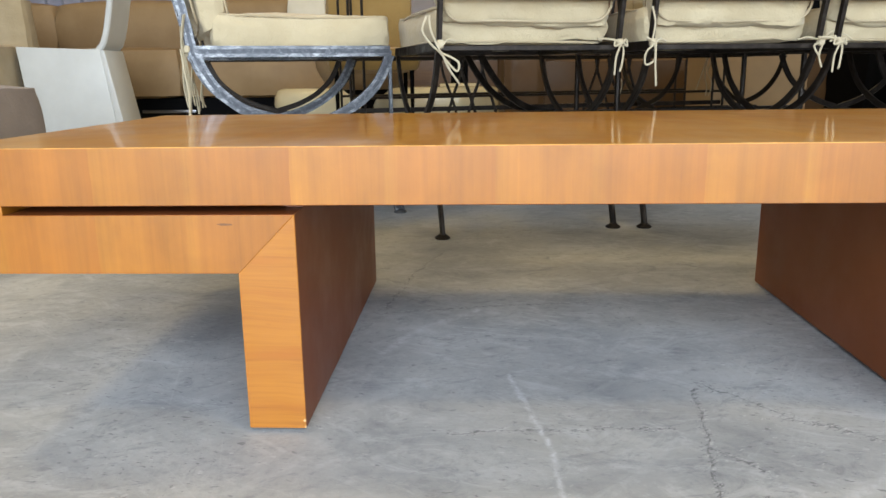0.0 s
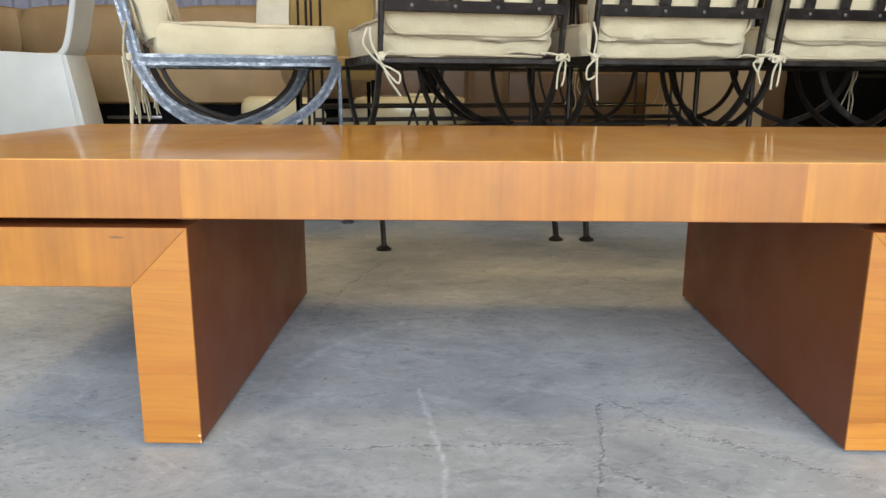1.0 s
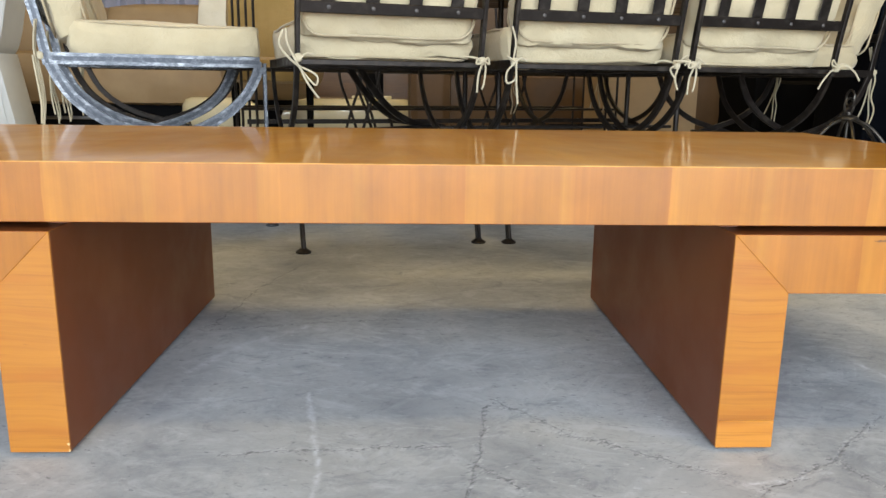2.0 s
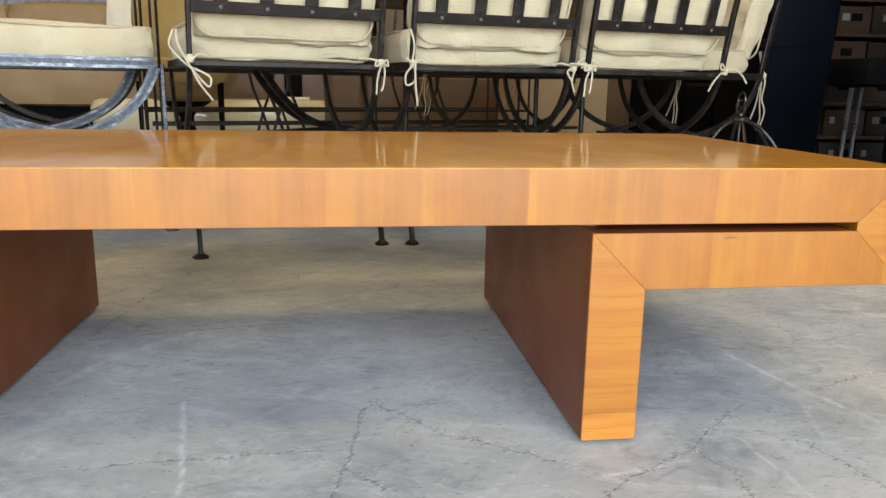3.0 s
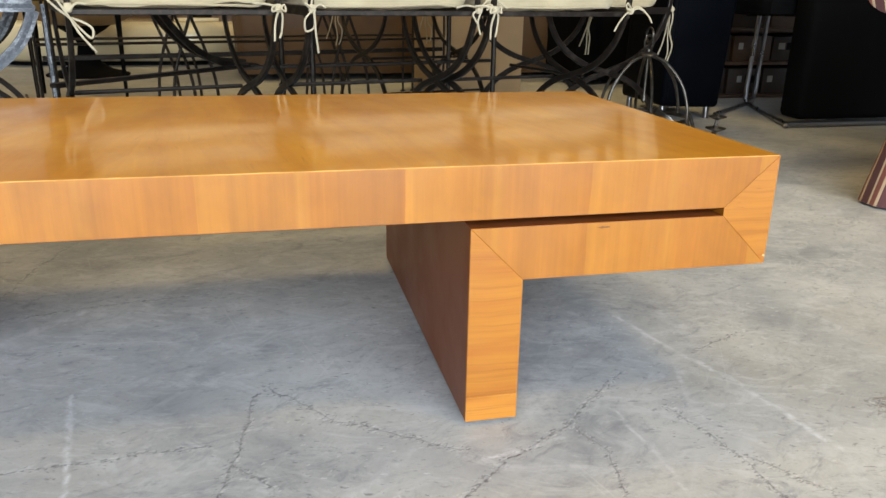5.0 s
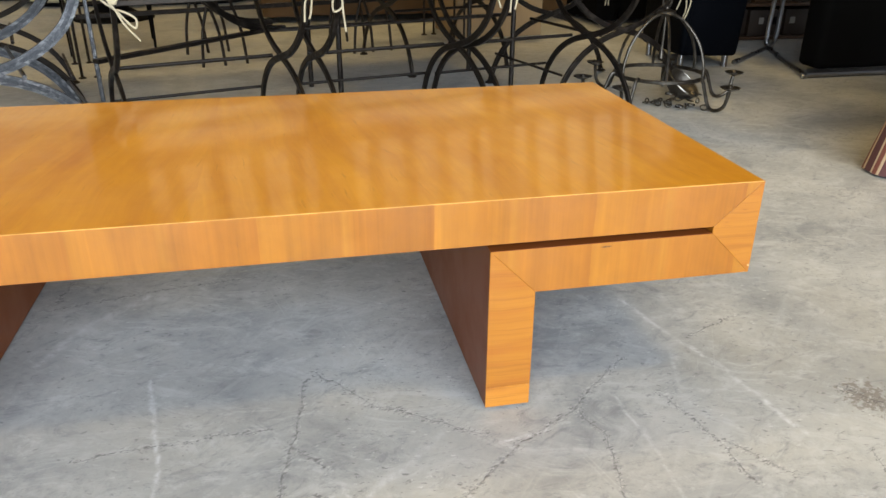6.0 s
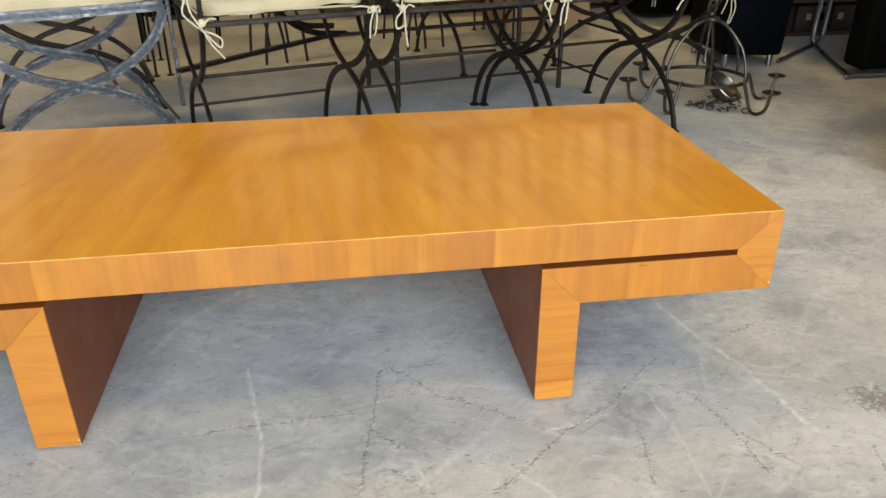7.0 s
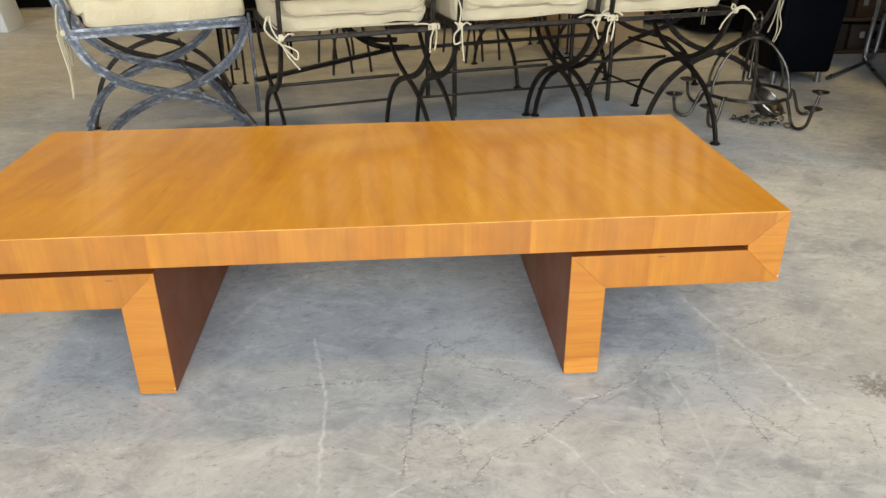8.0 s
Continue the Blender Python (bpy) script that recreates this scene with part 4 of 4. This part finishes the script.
# ---- furniture behind ----
def iron_console():
    """A long low stand of thin iron rods behind the chairs."""
    t = thing("iron_console", pose(-0.54, 3.34, 0, 0, 0, 17), "long thin-rod black iron stand with crossed uprights", "stand")
    L = 1.85
    for y in (0.0, 0.34):
        for z, r in ((0.30, 0.006), (0.47, 0.007)):
            part("rail", tube([(0, y, z), (L, y, z)], r), M_IRON, t)
        for x in (0.0, 0.06, L - 0.06, L):
            leg = part("leg", tube([(x, y, 0.0), (x, y, 0.95)], 0.006), M_IRON, t)
            f = part("foot", lathe([(0.016, 0), (0.016, 0.004), (0.007, 0.008)], 10), M_IRON, leg)
            f.location = (x, y, 0)
        for xc in (0.55, 1.28):
            for s in (-1, 1):
                pts = spline([(xc + s * 0.05, y, 0.0), (xc + s * 0.035, y, 0.15), (xc - s * 0.005, y, 0.29), (xc - s * 0.05, y, 0.42), (xc - s * 0.055, y, 0.55), (xc - s * 0.02, y, 0.95)], 5)
                part("leg", tube(pts, 0.007), M_IRON, t)
                pts = spline([(xc + 0.10 + s * 0.05, y, 0.0), (xc + 0.10 + s * 0.035, y, 0.15), (xc + 0.10 - s * 0.005, y, 0.29), (xc + 0.10 - s * 0.05, y, 0.42), (xc + 0.10 - s * 0.055, y, 0.55), (xc + 0.1 - s * 0.02, y, 0.95)], 5)
                if s > 0:
                    part("leg", tube(pts, 0.007), M_IRON, t)
    part("base_bar", bar([(0.02, 0.02, 0.245), (L, 0.02, 0.245)], 0.02, 0.012, (0, 1, 0)), M_IRON, t)
    return t


iron_console()


def soft_block(name, x0, x1, y0, y1, z0, z1, mat, parent, seed, puff=0.02, corner=0.06, label=""):
    ob = part(name, pillow(x1 - x0, y1 - y0, z1 - z0, seed, puff, 0.006, (16, 12, 10), corner), mat, parent, label)
    ob.location = ((x0 + x1) / 2, (y0 + y1) / 2, (z0 + z1) / 2)
    return ob


def sofa():
    t = thing("sofa", pose(-3.0, 6.1, 0), "long tan leather sofa with loose cushions on a dark base", "sofa")
    part("base", bm_box(-1.85, 1.85, 0.12, 0.95, 0.0, 0.22, 0.01), M_BLACK, t, "dark recessed base")
    part("drawer_pull", bm_box(0.25, 0.70, 0.105, 0.12, 0.10, 0.125, 0.003), M_CHROME, t)
    for i in range(3):
        a = -1.9 + i * 1.27
        soft_block("seat_cushion", a, a + 1.26, 0.0, 0.85, 0.24, 0.60, M_TAN, t, i + 1, 0.03, 0.08)
        soft_block("back_cushion", a, a + 1.26, 0.55, 0.85, 0.58, 1.0, M_TAN, t, i + 21, 0.04, 0.10)
    part("back", bm_box(-1.95, 1.95, 0.84, 1.0, 0.2, 0.98, 0.04, 3), M_TAN, t)
    return t


sofa()


def throw_pillow():
    t = thing("throw_pillow", pose(-1.40, 6.52, 0.625), "plump off-white pillow propped on a tan leather sofa", "pillow")
    ob = part("cover", pillow(0.30, 0.11, 0.46, 91, 0.02, 0.008, (14, 6, 16), 0.05), M_LINEN, t)
    ob.matrix_basis = pose(0, 0, 0.235, -8, 0, 0)
    return t


throw_pillow()


def shell_chair():
    t = thing("shell_armchair", pose(-2.46, 5.0, 0), "white lacquered angular lounge chair with a thin curved shell", "armchair")
    part("side_panel", prism([(-0.56, 0.60), (0.0, 0.575), (0.075, 0.0), (-0.50, 0.0)], 0, 0.03, 0.003), M_WHITE, t)
    part("side_panel", prism([(-0.56, 0.60), (0.0, 0.575), (0.075, 0.0), (-0.50, 0.0)], 0.25, 0.28, 0.008), M_WHITE, t)
    pts = spline([(-0.56, 0.14, 0.575), (-0.10, 0.14, 0.56), (0.0, 0.14, 0.585), (0.05, 0.14, 0.68), (0.10, 0.14, 0.88), (0.15, 0.14, 1.1)], 6)
    part("shell", sweep(bmesh.new(), pts, flat_bar(0.04, 0.27, 0.008), (0, 1, 0)), M_WHITE, t)
    part("front_panel", prism([(0.0, 0.57), (0.03, 0.57), (0.13, 0.0), (0.075, 0.0)], 0.004, 0.276, 0.002), M_WHITE, t)
    return t


shell_chair()


def taupe_pouf():
    t = thing("pouf", pose(-1.505, 2.05, 0), "taupe velvet square pouf with rounded edges", "pouf")
    soft_block("body", -0.60, 0.0, 0.0, 0.60, 0.02, 0.372, M_TAUPE, t, 31, 0.016, 0.09)
    for x in (-0.53, -0.07):
        for y in (0.07, 0.53):
            f = part("foot", lathe([(0.015, 0.0), (0.02, 0.03)], 10), M_BLACK, t)
            f.location = (x, y, 0)
    return t


taupe_pouf()


def cream_armchair():
    t = thing("cream_armchair", pose(-3.15, 4.55, 0, 0, 0, 8), "cream upholstered armchair with a taupe seat", "armchair")
    soft_block("arm", 0.0, 0.16, 0.0, 0.75, 0.04, 0.60, M_PIPING, t, 36, 0.015, 0.05)
    soft_block("seat", -0.55, 0.0, 0.02, 0.7, 0.04, 0.42, M_TAUPE, t, 37, 0.02, 0.05)
    soft_block("back", -0.62, 0.16, 0.70, 0.88, 0.04, 0.92, M_PIPING, t, 38, 0.02, 0.06)
    return t


cream_armchair()


def cream_table():
    t = thing("low_table", pose(-0.69, 6.05, 0), "cream gloss lacquered long low table with rounded ends", "low table")

    def rounded(name, length, depth, levels, label=""):
        """A long body with half-round ends: rings of (height, inset)."""
        bm = bmesh.new()
        rings = []
        for z, inset in levels:
            r = depth / 2 - inset
            row = []
            for k in range(40):
                a = 2 * math.pi * (k + 0.5) / 40
                row.append(bm.verts.new((math.copysign(length / 2 - depth / 2, math.cos(a)) + r * math.cos(a), r * math.sin(a), z)))
            rings.append(row)
        for lo, hi in zip(rings, rings[1:]):
            for k in range(40):
                bm.faces.new((lo[k], lo[(k + 1) % 40], hi[(k + 1) % 40], hi[k]))
        bm.faces.new(rings[0][::-1]), bm.faces.new(rings[-1])
        return part(name, bm, M_BLACK if name == "plinth" else M_CREAM, t, label)

    rounded("slab", 1.80, 0.80, ((0.03, 0.10), (0.05, 0.05), (0.11, 0.012), (0.17, 0.0), (0.23, 0.006), (0.275, 0.03), (0.292, 0.065), (0.296, 0.10)))
    rounded("plinth", 1.50, 0.52, ((0.0, 0.0), (0.0298, 0.0)), "dark recessed plinth")
    part("tray", bm_box(0.42, 0.72, -0.2, 0.1, 0.2965, 0.318, 0.006), M_CREAM, t)
    return t


cream_table()


def swivel_chair():
    t = thing("swivel_armchair", pose(-0.73, 5.15, 0), "tan leather tub armchair on a dark trumpet pedestal", "armchair")
    part("pedestal", lathe([(0.24, 0.0), (0.24, 0.010), (0.15, 0.035), (0.085, 0.075), (0.05, 0.13), (0.042, 0.19), (0.065, 0.235), (0.13, 0.275), (0.16, 0.298)], 28), M_BLACK, t, "dark trumpet pedestal")
    part("shell", lathe([(0.10, 0.292), (0.20, 0.305), (0.28, 0.35), (0.325, 0.43), (0.345, 0.54), (0.35, 0.66), (0.34, 0.72), (0.30, 0.73), (0.28, 0.66), (0.05, 0.56)], 32), M_TAN, t)
    return t


swivel_chair()


def gold_chair():
    t = thing("velvet_chair", pose(-0.50, 3.85, 0, 0, 0, 10), "mustard velvet side chair on dark legs", "chair")
    soft_block("seat", -0.22, 0.22, 0.0, 0.46, 0.42, 0.52, M_MUSTARD, t, 41, 0.015, 0.04)
    soft_block("back", -0.22, 0.22, 0.42, 0.52, 0.50, 0.95, M_MUSTARD, t, 42, 0.015, 0.04)
    for x in (-0.19, 0.19):
        for y in (0.04, 0.44):
            leg = part("leg", lathe([(0.006, 0.0), (0.012, 0.43)], 10), M_BLACK, t)
            leg.location = (x, y, 0)
    return t


gold_chair()


def cabinet():
    t = thing("cabinet", pose(-1.02, 6.75, 0), "long dark brown wooden cabinet with a flat black panel between its doors", "cabinet")
    part("body", bm_box(0, 2.17, 0, 0.45, 0.05, 1.1, 0.004), M_TEAK, t, smooth=False)
    part("plinth", bm_box(0.03, 2.14, 0.03, 0.42, 0.0, 0.049), M_BLACK, t, smooth=False)
    # flat black panel standing in for a dark recess
    part("niche", bm_box(0.805, 0.955, -0.006, -0.001, 0.06, 1.09), M_BLACK, t, "flat black panel for a dark recess", smooth=False)
    for x, w in ((0.02, 0.775), (0.965, 0.59), (1.565, 0.585)):
        d = part("door", bm_box(x, x + w, -0.016, -0.001, 0.08, 1.07, 0.003), M_TEAK, t, smooth=False)
        part("handle", bm_box(x + w / 2 - 0.02, x + w / 2 + 0.02, -0.03, -0.016, 0.55, 0.62, 0.003), M_BRASS, d)
    return t

cabinet()


def brown_sofa():
    t = thing("leather_sofa", pose(1.16, 4.75, 0), "dark brown leather sofa in the shade", "sofa")
    soft_block("arm", -0.98, -0.74, 0, 0.85, 0.04, 0.62, M_BROWN, t, 51, 0.02, 0.05)
    soft_block("arm", 0.74, 0.98, 0, 0.85, 0.04, 0.62, M_BROWN, t, 52, 0.02, 0.05)
    soft_block("seat", -0.74, 0.74, 0.02, 0.8, 0.04, 0.46, M_BROWN, t, 53, 0.02, 0.05)
    soft_block("back", -0.98, 0.98, 0.82, 1.02, 0.04, 0.95, M_BROWN, t, 54, 0.02, 0.05)
    return t


brown_sofa()


def carton():
    t = thing("cardboard_box", pose(1.45, 4.25, 0, 0, 0, 6), "closed brown cardboard box on the floor", "box")
    part("carton", bm_box(-0.25, 0.25, -0.2, 0.2, 0, 0.50, 0.004), M_CARD, t)
    for s in (-1, 1):
        f = part("flap", bm_box(-0.248, 0.248, min(0.002 * s, 0.199 * s), max(0.002 * s, 0.199 * s), 0.501, 0.505), M_CARD, t)
    return t


carton()


def black_armchair():
    t = thing("black_armchair", pose(2.15, 4.35, 0, 0, 0, 4), "black leather armchair in the shade", "armchair")
    soft_block("arm", 0.0, 0.16, 0.0, 0.8, 0.03, 0.60, M_BLACK, t, 81, 0.015, 0.05)
    soft_block("arm", 0.66, 0.82, 0.0, 0.8, 0.03, 0.60, M_BLACK, t, 82, 0.015, 0.05)
    soft_block("seat", 0.16, 0.66, 0.02, 0.72, 0.03, 0.44, M_BLACK, t, 83, 0.02, 0.05)
    soft_block("back", 0.0, 0.82, 0.72, 0.92, 0.03, 1.0, M_BLACK, t, 84, 0.02, 0.06)
    return t


black_armchair()


def navy_chair():
    t = thing("high_back_chair", pose(2.17, 3.05, 0, 0, 0, 0), "tall navy leather high-backed chair with chrome feet", "chair")
    bm = prism([(-0.150, 0.06), (0.135, 0.05), (0.210, 1.15), (-0.12, 1.15)], 0.0, 0.40, 0.02, 3)
    part("body", bm, M_NAVY, t)
    part("seam", bar([(-0.125, -0.001, 0.10), (-0.112, -0.001, 0.60)], 0.006, 0.004, (0, 1, 0)), M_NAVY, t)
    part("seam", bar([(-0.14, -0.001, 0.60), (0.03, -0.0015, 0.605), (0.148, -0.001, 0.64)], 0.005, 0.004, (0, 1, 0)), M_NAVY, t)
    for x in (-0.12, 0.10):
        for y in (0.04, 0.36):
            f = part("foot", lathe([(0.014, 0.0), (0.014, 0.05), (0.012, 0.066)], 10), M_CHROME, t)
            f.location = (x, y, 0)
    return t


navy_chair()


def cantilever_chair():
    t = thing("cantilever_chair", pose(2.552, 2.86, 0), "tall black leather cantilever chair on a chrome sled frame", "chair")
    part("back", bm_box(-0.01, 0.62, -0.045, 0.10, 0.026, 1.2, 0.03, 3), M_BLACK, t)
    soft_block("seat", -0.10, 0.50, 0.12, 0.60, 0.455, 0.56, M_BLACK, t, 61, 0.01, 0.03)
    part("frame", tube(spline([(0.205, 0.63, 0.47), (0.20, 0.64, 0.2), (0.19, 0.63, 0.06), (0.165, 0.56, 0.012), (-0.06, -0.03, 0.012), (-0.03, -0.065, 0.012), (0.58, -0.07, 0.012)], 8), 0.011), M_CHROME, t)
    part("frame", tube(spline([(0.255, 0.63, 0.47), (0.25, 0.64, 0.2), (0.24, 0.63, 0.06), (0.19, 0.60, 0.012), (-0.22, 0.25, 0.012)], 8), 0.011), M_CHROME, t)
    return t


cantilever_chair()


def bookcase():
    t = thing("bookcase", pose(2.48, 3.68, 0), "walnut bookcase with boxes on its shelves", "bookcase")
    for x in (0.0, 1.37):
        part("side", bm_box(x, x + 0.03, 0, 0.35, 0, 1.9, 0.002), M_WALNUT, t, smooth=False)
    for z in [0.005 + 0.173 * k for k in range(11)]:
        part("shelf", bm_box(0.03, 1.37, 0.005, 0.35, z, z + 0.018, 0.002), M_WALNUT, t, smooth=False)
    part("back", bm_box(0.03, 1.37, 0.34, 0.352, 0.04, 1.9), M_WALNUT, t, smooth=False)
    return t


bookcase()
rnd = random.Random(5)
for row in range(5):
    x = 2.525
    while x < 3.60:
        w = rnd.uniform(0.20, 0.23)
        h = rnd.uniform(0.128, 0.142)
        b = thing("storage_box", pose(x, 3.70, 0.0235 + 0.173 * row), "dark brown shelf box with a black finger slot or white label", "box", "shelf boxes")
        part("carton", bm_box(0, w, 0, 0.24, 0, h, 0.003), M_WALNUT if rnd.random() < 0.4 else M_DARKBOX, b)
        k, u = rnd.random(), rnd.uniform(0.10, 0.30) * w
        if k < 0.7:
            part("label", bm_box(u, u + rnd.uniform(0.026, 0.042), -0.002, 0.0, 0.062, 0.096), M_PAPER, b)
        if k > 0.25:
            part("finger_slot", bm_box(u + 0.05, u + 0.112, -0.002, 0.0, 0.06, 0.098), M_BLACK, b)
        x += w + rnd.uniform(0.006, 0.02)


def striped_armchair():
    t = thing("striped_armchair", pose(1.895, 1.655, 0, 0, 0, -62), "burgundy and tan striped armchair with rolled arms and pleated skirt", "armchair")

    def striped_mesh(name, grid, closed=False, label=""):
        bm = bmesh.new()
        uv = bm.loops.layers.uv.new("UVMap")
        rows = [[(bm.verts.new(p), u) for p, u in row] for row in grid]
        for a, b in zip(rows, rows[1:]):
            for i in range(len(a) - 1):
                q = (a[i], a[i + 1], b[i + 1], b[i])
                f = bm.faces.new([v for v, _ in q])
                for lp, (_, u) in zip(f.loops, q):
                    lp[uv].uv = (u, 0)
        return part(name, bm, M_STRIPE, t, label)

    # plan outline of the body: front-left corner at the origin, going back along y and right along x
    outline = [(0.75, 0.0)] + [(0.04 - 0.04 * math.sin(a) + 0.0, 0.04 - 0.04 * math.cos(a)) for a in np.linspace(0, math.pi / 2, 6)] + [(0.0, 0.78), (0.04, 0.82), (0.75, 0.82)]
    dense, run, u = [], 0.0, 0.0
    for a, b in zip(outline, outline[1:]):
        n = max(1, int(math.hypot(b[0] - a[0], b[1] - a[1]) / 0.012))
        for k in range(n):
            dense.append((a[0] + (b[0] - a[0]) * k / n, a[1] + (b[1] - a[1]) * k / n))
    dense.append(outline[-1])
    cx, cy = 0.4, 0.41

    def ring(z, grow, pleat=0.0):
        row, u = [], 0.0
        prev = None
        for x, y in dense:
            if prev is not None:
                u += math.hypot(x - prev[0], y - prev[1])
            prev = (x, y)
            d = Vector((x - cx, y - cy)).normalized()
            g = grow + pleat * math.sin(u * 75)
            row.append((Vector((x + d.x * g, y + d.y * g, z)), u))
        return row

    striped_mesh("body", [ring(0.20, 0.0), ring(0.30, 0.0), ring(0.42, -0.01), ring(0.50, -0.01)])
    striped_mesh("skirt", [ring(0.006, 0.045, 0.006), ring(0.07, 0.032, 0.005), ring(0.14, 0.016, 0.003), ring(0.205, 0.004)], label="pleated striped skirt")
    # rolled arm
    arm = []
    for y in np.linspace(-0.05, 0.80, 30):
        row = []
        for a in np.linspace(-0.6, 2 * math.pi - 0.6, 20):
            row.append((Vector((-0.015 - 0.09 * math.cos(a), y, 0.575 + 0.09 * math.sin(a))), y))
        arm.append(row)
    striped_mesh("arm_roll", arm)
    front = part("arm_front", prism([(-0.015 + 0.089 * math.cos(a), 0.575 + 0.089 * math.sin(a)) for a in np.linspace(0, 2 * math.pi, 20)[:-1]], -0.060, -0.048, 0.003), M_STRIPE, t)
    # far arm and backrest, out of view, added to shade the floor behind
    far = part("arm_roll", tube([(0.77, -0.05, 0.575), (0.77, 0.80, 0.575)], 0.09, 18), M_STRIPE, t)
    part("inner_frame", bm_box(0.05, 0.74, 0.06, 0.80, 0.10, 0.42), M_TAUPE, t)
    rest = soft_block("backrest", 0.0, 0.76, 0.62, 0.84, 0.30, 1.02, M_STRIPE, t, 72, 0.03, 0.06)
    pad = soft_block("seat_pad", 0.14, 0.72, -0.02, 0.70, 0.40, 0.54, M_STRIPE, t, 71, 0.02, 0.04)
    for ob, way in ((front, (1.1, 0, 0.35)), (far, (0, 1, 0)), (rest, (1, 0, 0)), (pad, (1, 0, 0))):
        layer = ob.data.uv_layers.new(name="UVMap")
        for lp in ob.data.loops:
            v = ob.data.vertices[lp.vertex_index].co
            layer.data[lp.index].uv = (v.x * way[0] + v.y * way[1] + v.z * way[2], 0)
    return t


striped_armchair()

# lavender-grey curtain behind the sofa
bm = bmesh.new()
rows = []
for z in (0.0, 3.2):
    rows.append([bm.verts.new((-6.0 + i * 0.03, 8.7 + 0.05 * math.sin(i * 0.9) + 0.02 * math.sin(i * 0.37), z)) for i in range(200)])
for i in range(199):
    bm.faces.new((rows[0][i], rows[0][i + 1], rows[1][i + 1], rows[1][i]))
tagged(part("curtain", bm, M_CURTAIN), "lavender-grey curtain hanging behind the sofa", "curtain")
